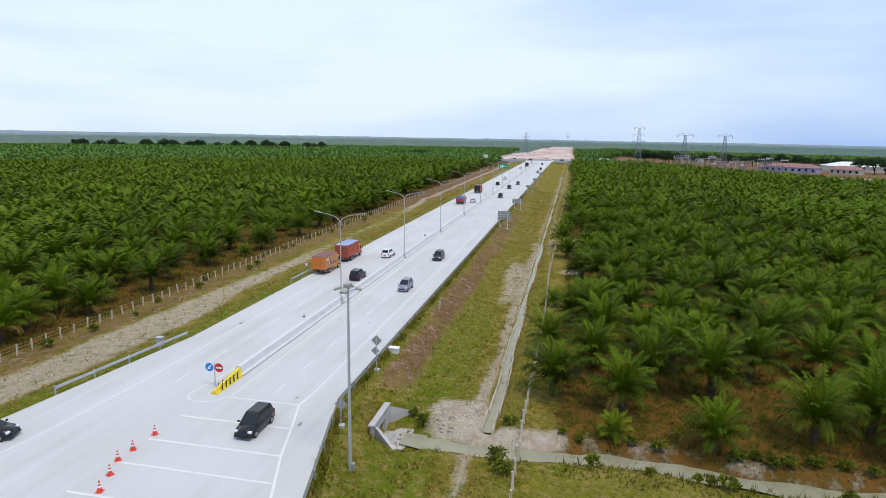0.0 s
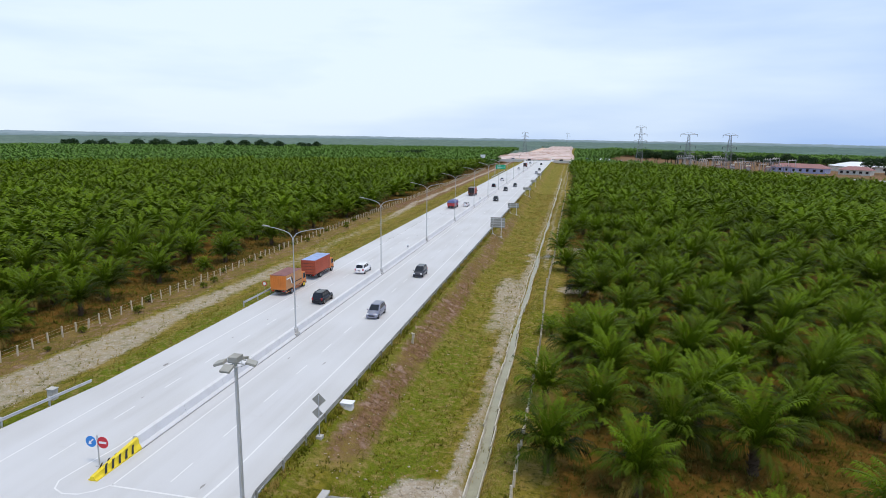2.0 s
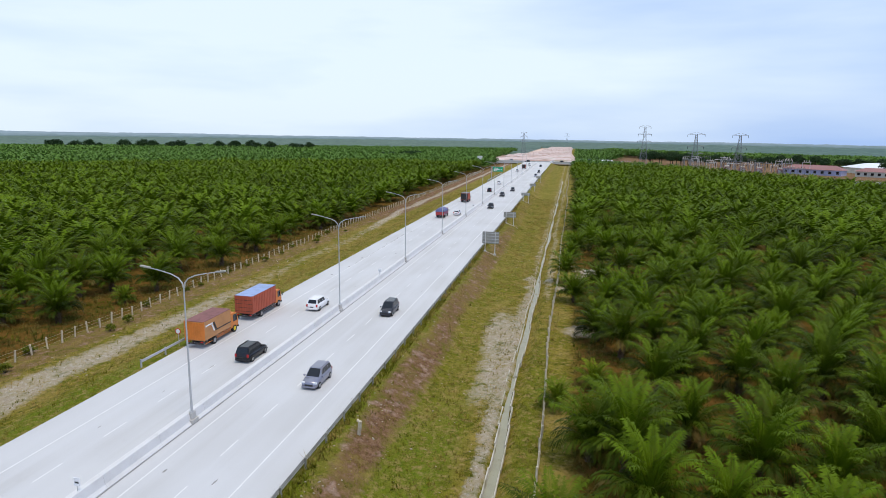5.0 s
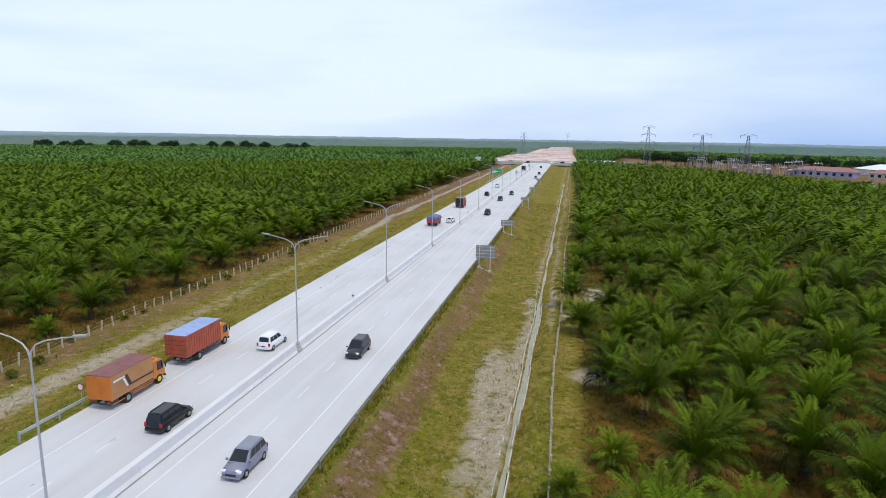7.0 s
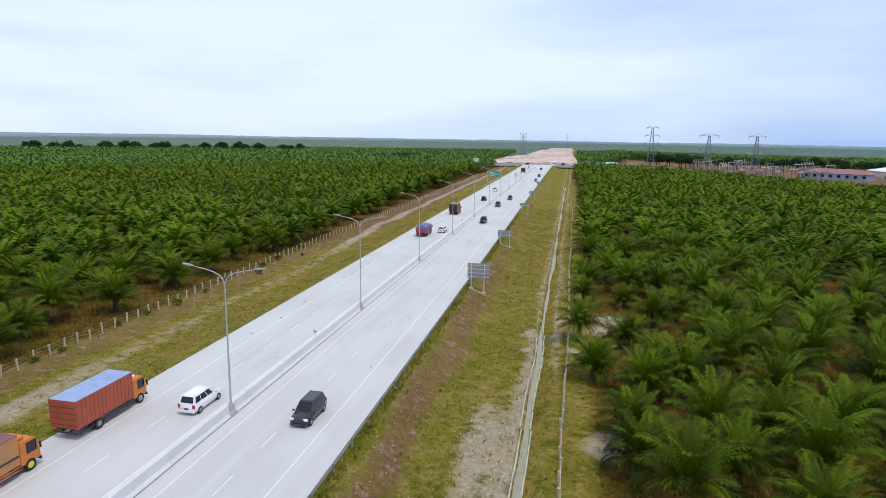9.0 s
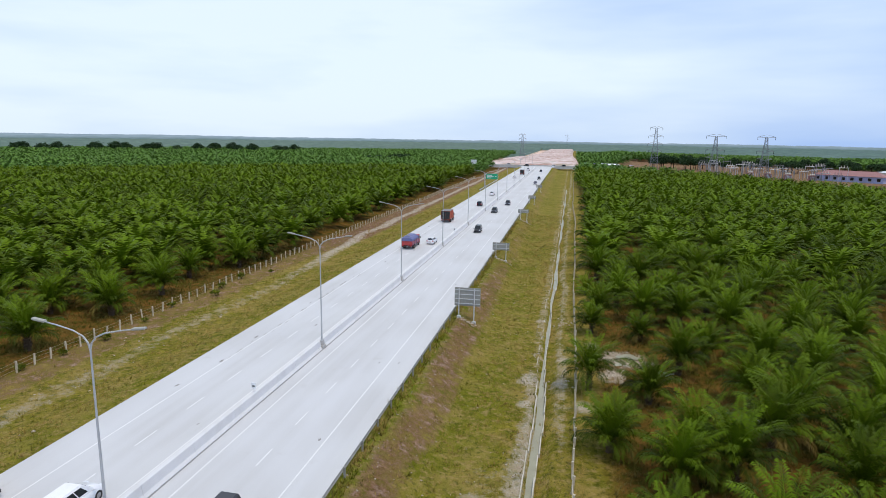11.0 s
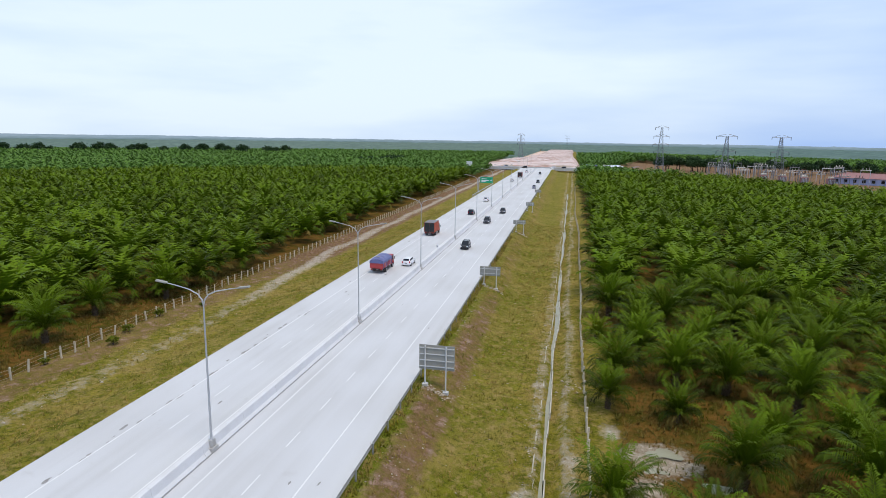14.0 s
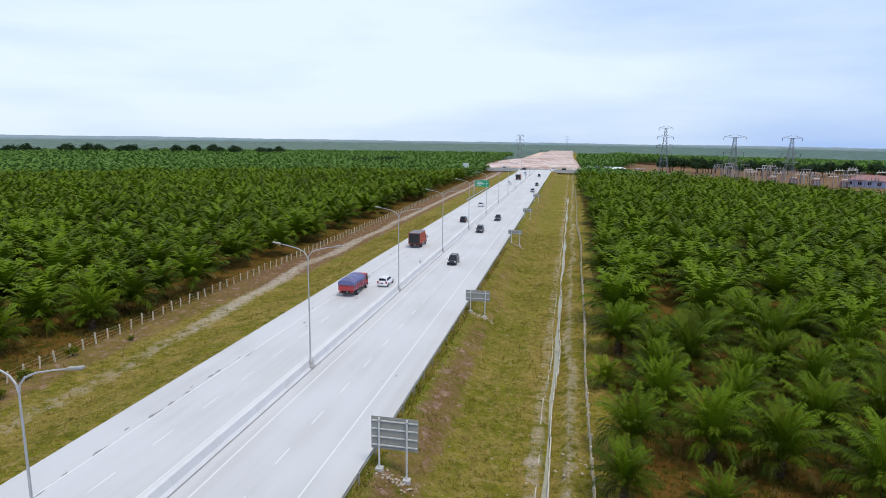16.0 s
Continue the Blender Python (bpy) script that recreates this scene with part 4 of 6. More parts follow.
def culvert():
    ob = tagged(empty("culvert", -16.2, 51.0, 0), "stained concrete culvert head with two splayed wing walls", "culvert", kind="structure")
    b = bmesh.new()
    prism(b, [(-2.6, -3.2), (-2.6, -0.9), (2.2, -0.9), (2.2, -3.2), (1.0, -3.2), (1.0, -1.7), (-1.0, -1.7), (-1.0, -3.2)], "x", -0.35, 0.0)
    part("head_wall", b, M_CONC, ob)
    b = bmesh.new()
    prism(b, [(0.0, 2.0), (0.25, 2.1), (2.2, 3.6), (2.0, 3.75)], "z", -3.2, -1.0)
    for v in b.verts:
        if v.co.z > -2 and v.co.x > 1.5:
            v.co.z -= 1.0
    part("wing_wall", b, M_CONC, ob)
    b = bmesh.new()
    prism(b, [(0.0, -2.3), (0.25, -2.2), (2.5, -3.9), (2.2, -4.1)], "z", -3.2, -1.0)
    for v in b.verts:
        if v.co.z > -2 and v.co.x > 1.5:
            v.co.z -= 1.0
    part("wing_wall", b, M_CONC, ob)
    part("apron", boxm(0.0, 2.6, -2.0, 2.6, -3.25, -3.08), M_CONC, ob)
    part("cap_slab", boxm(-0.5, 0.1, -2.7, 2.3, -0.9, -0.72, bevel=0.03), M_CONC, ob)


culvert()


def stream():
    b = bmesh.new()
    rows = []
    for i in range(76):
        x = -14.2 + i
        y = stream_y(x)
        w = 1.05 + 0.25 * math.sin(i * 0.8)
        rows.append([b.verts.new((x, y - w, -2.93)), b.verts.new((x, y + w, -2.93))])
    for p, q in zip(rows, rows[1:]):
        b.faces.new((p[0], q[0], q[1], p[1]))
    tagged(part("stream", b, M_WATER), "narrow muddy stream crossing the verge", "stream", kind="structure")
    for cx, cy, rx, ry in ((3.3, 163.0, 1.5, 0.8), (2.2, 160.0, 1.0, 0.45), (14.5, 148, 1.4, 0.7), (6.8, 158.6, 1.1, 0.8)):
        b = bmesh.new()
        vs = []
        for i in range(22):
            a = 2 * math.pi * i / 22
            k = 1 + 0.25 * math.sin(3 * a + cx) + 0.12 * math.sin(5 * a)
            vs.append(b.verts.new((cx + rx * k * math.cos(a), cy + ry * k * math.sin(a), ground_z(cx, cy) + 0.05)))
        b.faces.new(vs)
        tagged(part("puddle", b, M_WATER), "shallow muddy puddle among the palms", "puddle", kind="structure")


stream()
pipe = tagged(empty("ditch_outlet", -6.3, 49.6, 0), "short concrete outlet flume below the ditch", "flume", kind="structure")
b = bmesh.new()
for s in (-1, 1):
    prism(b, [(s * 0.45, -2.3), (s * 0.62, -2.3), (s * 0.62, -3.1), (s * 0.45, -3.1)], "y", -4.2, -1.3)
part("flume_walls", b, M_CONC, pipe)
part("flume_bed", boxm(-0.45, 0.45, -4.2, -1.3, -3.05, -2.95), M_CONC, pipe)


# ---- vehicles ----
def wheel(parent, x, y, r, w, rim=M_RIM):
    s = 1 if x > 0 else -1
    b = bmesh.new()
    tube(b, (-w / 2, 0, 0), (w / 2, 0, 0), r, n=20)
    bmesh.ops.bevel(b, geom=[e for e in b.edges if e.calc_face_angle(0) > 1.2], offset=0.04, segments=2, affect="EDGES")
    t = part("wheel", b, M_TYRE, parent, "black rubber tyre")
    t.location = (x, y, r)
    b = bmesh.new()
    tube(b, (s * (w / 2 - 0.03), 0, 0), (s * (w / 2 + 0.012), 0, 0), r * 0.62, r * 0.55, n=16)
    h = part("rim", b, rim, t, "metal wheel rim")
    b = bmesh.new()
    tube(b, (s * (w / 2 + 0.01), 0, 0), (s * (w / 2 + 0.04), 0, 0), r * 0.18, n=10)
    part("hub", b, rim, t)


def face_pane(a, b_, c, d, u0, u1, v0, v1, out, mat, name, parent):
    """A thin pane laid on the quad a b c d, between the given fractions, a little proud of it."""
    a, b_, c, d = map(Vector, (a, b_, c, d))
    nrm = (b_ - a).cross(d - a).normalized()

    def at(u, v):
        return (a * (1 - u) + b_ * u) * (1 - v) + (d * (1 - u) + c * u) * v

    bm = bmesh.new()
    inner = [at(u0, v0), at(u1, v0), at(u1, v1), at(u0, v1)]
    lo = [bm.verts.new(p - nrm * 0.01) for p in inner]
    hi = [bm.verts.new(p + nrm * out) for p in inner]
    bm.faces.new(hi)
    for i in range(4):
        bm.faces.new((lo[i], lo[(i + 1) % 4], hi[(i + 1) % 4], hi[i]))
    return part(name, bm, mat, parent)


def car(name, label, paint, x, y, heading, L=4.2, W=1.70, H=1.68, suv=False):
    ob = tagged(empty(name, x, y, 0.004, heading), label, "car", group="cars on the road")
    hl, hw = L / 2, W / 2
    st = [(-hl, 0.86, 0.93), (-hl + 0.12, 0.95, 1.0), (-hl + 0.9, 1.0, 1.04), (0.3, 1.0, 1.0), (hl - 1.05, 0.99, 0.98), (hl - 0.35, 0.94, 0.84), (hl - 0.06, 0.84, 0.66)]
    b = bmesh.new()
    rings = []
    for yy, k, zt in st:
        w = hw * k
        rings.append([b.verts.new(p) for p in ((-w * 0.94, yy, 0.24), (-w, yy, 0.42), (-w, yy, zt * 0.72), (-w * 0.93, yy, zt), (w * 0.93, yy, zt), (w, yy, zt * 0.72), (w, yy, 0.42), (w * 0.94, yy, 0.24))])
    for p, q in zip(rings, rings[1:]):
        for i in range(8):
            b.faces.new((p[i], p[(i + 1) % 8], q[(i + 1) % 8], q[i]))
    b.faces.new(rings[0][::-1]), b.faces.new(rings[-1])
    bmesh.ops.recalc_face_normals(b, faces=b.faces[:])
    bmesh.ops.bevel(b, geom=[e for e in b.edges if e.calc_face_angle(0) > 0.35], offset=0.05, segments=2, affect="EDGES")
    for fc in b.faces:
        fc.smooth = True
    part("body", b, paint, ob)
    zb, zt = 0.97, H
    wb_, wt = hw * 0.92, hw * 0.74
    yr, yf, tr, tf = -hl + 0.06, hl - 1.0, -hl + 0.38, hl - 1.85
    lo = [(-wb_, yr, zb), (wb_, yr, zb), (wb_, yf, zb), (-wb_, yf, zb)]
    hi = [(-wt, tr, zt), (wt, tr, zt), (wt, tf, zt), (-wt, tf, zt)]
    b = bmesh.new()
    lv, hv = [b.verts.new(p) for p in lo], [b.verts.new(p) for p in hi]
    for i in range(4):
        b.faces.new((lv[i], lv[(i + 1) % 4], hv[(i + 1) % 4], hv[i]))
    top = b.faces.new(hv)
    bmesh.ops.bevel(b, geom=[e for e in b.edges if any(v in hv for v in e.verts)], offset=0.08, segments=3, affect="EDGES")
    part("cabin", b, paint, ob)
    face_pane(lo[2], lo[3], hi[3], hi[2], 0.07, 0.93, 0.08, 0.90, 0.012, M_GLASS, "windscreen", ob)
    face_pane(lo[0], lo[1], hi[1], hi[0], 0.10, 0.90, 0.22, 0.88, 0.012, M_GLASS, "rear_window", ob)
    for a, c in ((0.05, 0.30), (0.33, 0.60), (0.63, 0.86)):
        face_pane(lo[1], lo[2], hi[2], hi[1], a, c, 0.16, 0.84, 0.012, M_GLASS, "side_window", ob)
        face_pane(lo[3], lo[0], hi[0], hi[3], 1 - c, 1 - a, 0.16, 0.84, 0.012, M_GLASS, "side_window", ob)
    for sx in (-1, 1):
        part("headlight", boxm(sx * hw * 0.72 - 0.17, sx * hw * 0.72 + 0.17, hl - 0.34, hl - 0.10, 0.62, 0.80, bevel=0.04), M_HEAD, ob, "clear headlight")
        part("tail_light", boxm(sx * hw * 0.80 - 0.11, sx * hw * 0.80 + 0.11, -hl - 0.012, -hl + 0.1, 0.68, 1.02, bevel=0.02), M_TAIL, ob, "red tail light")
        part("mirror", boxm(sx * (hw + 0.09) - 0.10, sx * (hw + 0.09) + 0.10, hl - 1.30, hl - 1.16, 0.98, 1.14, bevel=0.03), paint, ob)
        for yy in (-hl + 0.78, hl - 0.80):
            wheel(ob, sx * (hw - 0.10), yy, 0.33, 0.22)
    part("grille", boxm(-0.42, 0.42, hl - 0.10, hl - 0.03, 0.42, 0.60, bevel=0.02), M_BLACK, ob, "black grille")
    part("front_bumper", boxm(-hw * 0.86, hw * 0.86, hl - 0.2, hl + 0.02, 0.25, 0.42, bevel=0.05), paint, ob)
    part("rear_bumper", boxm(-hw * 0.9, hw * 0.9, -hl - 0.06, -hl + 0.15, 0.28, 0.52, bevel=0.05), paint, ob)
    part("number_plate", boxm(-0.22, 0.22, -hl - 0.03, -hl - 0.002, 0.58, 0.70), M_BLACK, ob, "dark plain plate bar")
    if suv:
        for sx in (-1, 1):
            part("roof_rail", boxm(sx * wt * 0.88 - 0.025, sx * wt * 0.88 + 0.025, tr + 0.15, tf - 0.15, H + 0.0, H + 0.05), M_BLACK, ob)
    return ob


def truck(name, label, x, y, L, W, H, kind, heading=0.0):
    """A rigid truck; y is its rear. kind: 'orange', 'red', 'tarp' or 'canvas'."""
    ob = tagged(empty(name, x, y, 0.004, heading), label, "truck", group="trucks on the road")
    hw, cab = W / 2, 1.75
    bl = L - cab - 0.12
    z0 = 0.95
    # Canvas rear is black: the dark inside of its open back, painted on.
    side, rear, roof, cabm = {"orange": (M_TAN, M_ORANGE, M_ROOFRED, M_ORANGE), "red": (M_RUST, M_RUST, M_ROOFBLUE, M_ORANGE),
                              "tarp": (M_REDWOOD, M_REDWOOD, M_TARP, M_REDWOOD), "canvas": (M_RUST, M_BLACK, M_CANVAS, M_RUST)}[kind]
    b = bmesh.new()
    for s in (-0.4, 0.4):
        box(b, s - 0.06, s + 0.06, 0.1, L - 0.3, 0.58, 0.80)
    for yy in np.arange(0.4, bl, 0.9):
        box(b, -hw + 0.1, hw - 0.1, yy, yy + 0.09, 0.80, z0 - 0.01)
    part("chassis", b, M_CHASSIS, ob, "dark steel chassis frame")
    top = H if kind in ("orange", "red", "canvas") else H - 0.75
    part("cargo_box", boxm(-hw, hw, 0.0, bl, z0, top - 0.04, bevel=0.025), side, ob)
    if kind == "tarp":
        b = bmesh.new()
        n, m = 9, 12
        grid = [[b.verts.new(((i / (n - 1) - 0.5) * (W + 0.06), j / (m - 1) * (bl + 0.08) - 0.04,
                 top + 0.05 + (0.62 + 0.06 * math.sin(j * 1.7)) * (1 - abs(2 * i / (n - 1) - 1) ** 3.0) * (1 if 0 < j < m - 1 else 0.55))) for i in range(n)] for j in range(m)]
        for j in range(m - 1):
            for i in range(n - 1):
                b.faces.new((grid[j][i], grid[j][i + 1], grid[j + 1][i + 1], grid[j + 1][i]))
        for j in range(m - 1):
            for i, s in ((0, -1), (n - 1, 1)):
                p, q = grid[j][i].co, grid[j + 1][i].co
                v = [b.verts.new(p), b.verts.new(q), b.verts.new((q.x + s * 0.02, q.y, q.z - 0.42)), b.verts.new((p.x + s * 0.02, p.y, p.z - 0.38))]
                b.faces.new(v)
        b.faces.new([b.verts.new((q.co.x, -0.045, q.co.z)) for q in grid[0]] + [b.verts.new((hw, -0.045, top - 0.1)), b.verts.new((-hw, -0.045, top - 0.1))])
        b.faces.new([b.verts.new(p) for p in ((-hw - 0.03, -0.05, top + 0.1), (hw + 0.03, -0.05, top + 0.1), (hw + 0.03, -0.05, top - 0.35), (-hw - 0.03, -0.05, top - 0.35))])
        bmesh.ops.recalc_face_normals(b, faces=b.faces[:])
        part("tarpaulin", b, M_TARP, ob, "sagging blue tarpaulin over the load")
        part("spare_bundle", tube(bmesh.new(), (0, 0.9, top + 0.55), (0, 0.9, top + 0.78), 0.42, 0.36, 14), M_CANVAS, ob, "dark rolled bundle on the tarpaulin")
        for i in range(7):
            yy = 0.2 + (bl - 0.5) * i / 6
            for s in (-1, 1):
                part("stake", boxm(s * (hw + 0.03) - 0.03, s * (hw + 0.03) + 0.03, yy, yy + 0.16, z0, top - 0.28), M_CARSILVER if i % 2 else M_TARP, ob, "pale upright stake on the red boards")
    else:
        part("roof_panel", boxm(-hw - 0.02, hw + 0.02, -0.02, bl + 0.02, top - 0.05, top, bevel=0.02), roof, ob, "weathered roof sheet")
        n = int(bl / 0.42)
        rib = None
        for s in (-1, 1):
            for i in range(n if kind != 'orange' else 0):
                yy = 0.15 + (bl - 0.3) * i / (n - 1)
                if rib is None:
                    r = part("rib", boxm(-0.02, 0.02, -0.03, 0.03, z0 + 0.12, top - 0.14), side, ob)
                    rib = r.data
                else:
                    r = new("rib", rib)
                    r.parent = ob
                r.location = (s * (hw + 0.008), yy, 0)
        for s in (-1, 1):
            part("rear_door", boxm(min(s * 0.01, s * (hw - 0.06)), max(s * 0.01, s * (hw - 0.06)), -0.035, 0.005, z0 + 0.1, top - 0.12, bevel=0.012), rear, ob)
            for i in range(3):
                xx = s * (0.2 + 0.36 * i)
                part("door_rib", boxm(xx - 0.03, xx + 0.03, -0.06, -0.036, z0 + 0.15, top - 0.17), rear, ob)
            if kind == "red":
                for i in range(4):
                    zz = z0 + 0.35 + i * 0.5
                    part("door_bar", boxm(min(s * 0.05, s * (hw - 0.1)), max(s * 0.05, s * (hw - 0.1)), -0.05, -0.034, zz - 0.03, zz + 0.03), M_CHASSIS, ob)
        for s in (-1, 1):
            part("corner_post", boxm(s * hw - 0.05, s * hw + 0.05, -0.03, 0.06, z0, top), rear if kind != "canvas" else side, ob)
    if kind == "orange":
        for s in (-1, 1):     # stepped stripe along the side
            xx = s * (hw + 0.032)

            def band(pts, m, lab):
                bm = bmesh.new()
                vs = [bm.verts.new((xx, p[0], p[1])) for p in pts]
                bm.faces.new(vs)
                ge = bmesh.ops.extrude_face_region(bm, geom=bm.faces[:])
                for v in ge["geom"]:
                    if isinstance(v, bmesh.types.BMVert):
                        v.co.x += s * 0.006
                bmesh.ops.recalc_face_normals(bm, faces=bm.faces[:])
                part("side_stripe", bm, m, ob, lab)
            band([(0.3, 2.72), (1.75, 2.72), (1.75, 2.58), (0.3, 2.52)], M_SIGNW, "white stepped stripe")
            band([(1.78, 2.72), (2.1, 2.72), (2.55, 1.75), (2.2, 1.75)], M_CHASSIS, "dark brown slanting stripe")
            band([(1.45, 2.5), (1.72, 2.5), (2.16, 1.62), (1.9, 1.62)], M_SIGNW, "white stepped stripe")
            band([(2.2, 1.72), (bl - 0.05, 1.72), (bl - 0.05, 1.58), (2.2, 1.58)], M_CHASSIS, "dark brown stripe")
    # cab
    y0, y1, zc = L - cab, L, min(2.45, H - 0.55)
    prof = [(y0, 0.62), (y1 - 0.02, 0.62), (y1, 1.30), (y1 - 0.28, zc - 0.12), (y1 - 0.5, zc), (y0, zc)]
    b = prism(bmesh.new(), prof, "x", -hw + 0.1, hw - 0.1)
    bmesh.ops.bevel(b, geom=b.edges[:], offset=0.05, segments=2, affect="EDGES")
    part("cab", b, cabm, ob)
    a, c = (hw - 0.1, y1, 1.30), (-hw + 0.1, y1, 1.30)
    d, e = (-hw + 0.1, y1 - 0.28, zc - 0.12), (hw - 0.1, y1 - 0.28, zc - 0.12)
    face_pane(a, c, d, e, 0.06, 0.94, 0.06, 0.95, 0.012, M_GLASS, "windscreen", ob)
    for s in (-1, 1):
        part("side_window", boxm(s * (hw - 0.1) - 0.012, s * (hw - 0.1) + 0.012, y0 + 0.55, y1 - 0.32, 1.38, zc - 0.2, bevel=0.008), M_GLASS, ob)
        part("mirror", boxm(s * (hw + 0.1) - 0.06, s * (hw + 0.1) + 0.06, y1 - 0.22, y1 - 0.12, 1.45, 1.95, bevel=0.02), M_BLACK, ob)
        part("headlight", boxm(s * hw * 0.72 - 0.16, s * hw * 0.72 + 0.16, y1 - 0.05, y1 + 0.015, 0.75, 0.93, bevel=0.02), M_HEAD, ob)
        part("tail_light", boxm(s * hw * 0.72 - 0.16, s * hw * 0.72 + 0.16, -0.06, 0.0, z0 - 0.22, z0 - 0.08, bevel=0.01), M_TAIL, ob, "red tail light")
        for k in range(2):
            part("side_bar", boxm(s * (hw - 0.04) - 0.025, s * (hw - 0.04) + 0.025, 1.9 if k else 0.15, L - cab - 0.2, 0.52 + k * 0.22, 0.60 + k * 0.22), cabm if kind == "orange" else M_CHASSIS, ob)
        wheel(ob, s * (hw - 0.20), y1 - 0.95, 0.46, 0.26, M_YELLOW if kind == "orange" else M_RIM)
        wheel(ob, s * (hw - 0.20), L * 0.27, 0.46, 0.46)
        part("mudguard", boxm(s * (hw - 0.2) - 0.22, s * (hw - 0.2) + 0.22, L * 0.27 - 0.72, L * 0.27 - 0.68, 0.3, 0.9), M_BLACK, ob)
    part("bumper", boxm(-hw + 0.08, hw - 0.08, y1 - 0.08, y1 + 0.06, 0.42, 0.66, bevel=0.03), M_BLACK, ob)
    part("rear_bumper", boxm(-hw + 0.1, hw - 0.1, -0.05, 0.04, 0.55, 0.68, bevel=0.015), M_CHASSIS, ob)
    part("plate_bar", boxm(-0.25, 0.25, -0.075, -0.052, 0.56, 0.67), M_BLACK, ob, "plain plate bar")
    if kind in ("orange", "red"):
        part("wind_deflector", boxm(-0.8, 0.8, y0 + 0.25, y0 + 0.8, zc - 0.01, zc + 0.3, bevel=0.1), M_ORANGE if kind == "orange" else M_SIGNW, ob)
    return ob


truck("box_truck", "parked orange box truck with a maroon roof and stepped white stripe", -43.0, 98.7, 7.5, 2.45, 3.25, "orange")
truck("box_truck", "parked rust-red box truck with a bleached blue roof", -43.05, 109.7, 8.4, 2.5, 3.4, "red")
truck("cargo_truck", "red-sided cargo truck covered by a blue tarpaulin", -39.3, 214.5, 7.3, 2.5, 3.0, "tarp")
truck("canvas_truck", "red truck with a dark open back and grey canvas roof", -39.6, 258.0, 7.0, 2.6, 3.4, "canvas")
truck("cargo_truck", "small distant red cargo truck", -36.3, 488.0, 7.0, 2.5, 3.2, "canvas")
truck("box_truck", "dark blue long truck on the crossing road", 2.0, 612.0, 14.0, 2.6, 3.8, "tarp", -92)
car("car", "black people carrier driving over the rumble bars", M_CARBLACK, -25.3, 44.0, 180, 4.25, 1.72, 1.7)
car("car", "black sport utility car beside the median barrier", M_CARBLACK, -35.5, 98.0, 0, 4.4, 1.78, 1.72, True)
car("car", "white people carrier with dark windows", M_CARWHITE, -36.2, 118.0, 0, 4.5, 1.78, 1.72)
car("car", "silver people carrier coming down the outer lane", M_CARSILVER, -25.6, 93.0, 180, 4.2, 1.7, 1.7)
car("car", "black hatchback near the road edge", M_CARBLACK, -45.3, 37.6, -75, 4.0, 1.7, 1.5)
car("car", "white saloon in the inner lane", M_CARWHITE, -35.8, 224.0, 0, 4.3, 1.75, 1.5)
car("car", "dark grey people carrier in the outer lane", M_CARGREY, -25.6, 118.0, 180, 4.4, 1.75, 1.75)
car("car", "dark grey sport utility car in the inner lane", M_CARGREY, -28.9, 286.0, 180, 4.4, 1.78, 1.72, True)
car("car", "dark sport utility car in the inner lane", M_CARBLACK, -28.0, 244.0, 180, 4.4, 1.78, 1.75, True)
car("car", "black people carrier far up the road", M_CARBLACK, -36.4, 304.0, 0, 4.3, 1.75, 1.7)
car("car", "white car far up the road", M_CARWHITE, -37.2, 345.0, 0)
car("car", "white car far up the road", M_CARWHITE, -37.9, 455.0, 0)
car("car", "silver car queueing at the verge", M_CARSILVER, -23.0, 411.0, 180)
car("car", "grey car queueing at the verge", M_CARGREY, -23.2, 449.0, 180)
car("car", "dark car far up the road", M_CARGREY, -27.0, 310.0, 180)
car("car", "white van-like car near the crossing", M_CARWHITE, -35.8, 540.0, 0, 4.6, 1.8, 2.0)
car("car", "dark car near the crossing", M_CARBLACK, -26.0, 526.0, 180)


# ---- green direction sign ----
def green_sign():
    ob = tagged(empty("direction_sign", -46.6, 388, -0.6), "green direction sign on a cantilever steel post", "road sign")
    b = bmesh.new()
    tube(b, (0, 0, -0.3), (0, 0, 7.0), 0.2, 0.16, 12)
    part("post", b, M_STEEL, ob)
    part("arm", tube(bmesh.new(), (0, 0, 6.6), (6.0, 0, 6.6), 0.12, n=10), M_STEEL, ob)
    part("arm", tube(bmesh.new(), (0, 0, 5.2), (6.0, 0, 5.2), 0.12, n=10), M_STEEL, ob)
    bd = part("board", boxm(0.6, 6.4, -0.22, -0.14, 4.3, 7.0, bevel=0.03), M_GREEN, ob, "green board with plain white bars")
    for x0, x1, z in ((1.2, 3.6, 6.2), (1.2, 4.6, 5.5), (1.2, 3.2, 4.9), (5.2, 5.8, 5.6)):
        part("text_bar", boxm(x0, x1, -0.232, -0.222, z - 0.15, z + 0.15), M_SIGNW, bd)


green_sign()
ws = tagged(empty("notice_board", -77, 545, -2.2), "small white notice board above the palms", "notice board")
part("board", boxm(-2.2, 2.2, -0.06, 0.06, 5.6, 9.0, bevel=0.03), M_SIGNW, ws)
for s in (-1.4, 1.4):
    part("post", tube(bmesh.new(), (s, 0.12, -0.3), (s, 0.12, 8.6), 0.09, n=8), M_STEEL, ws)


# ---- crossing, earthworks ----
def crossing():
    ob = tagged(empty("crossing_road", XM, 604, 0), "concrete cross road with low parapets at the end of the motorway", "road", kind="structure")
    part("deck", boxm(-60, 70, -8.2, 6, -0.9, -0.01), M_ROAD, ob)
    for y0 in (-8.0, 5.6):
        for x0, x1 in ((-60, -13), (13.5, 70)):
            if y0 > 0:
                x1 = min(x1, 13.4) if x0 < 0 else x1
            part("parapet", boxm(x0, x1, y0, y0 + 0.35, 0.0, 0.95, bevel=0.04), M_CONC, ob)
    part("parapet", boxm(-13, 13.5, 5.6, 5.95, 0.0, 0.95, bevel=0.04), M_CONC, ob)


crossing()


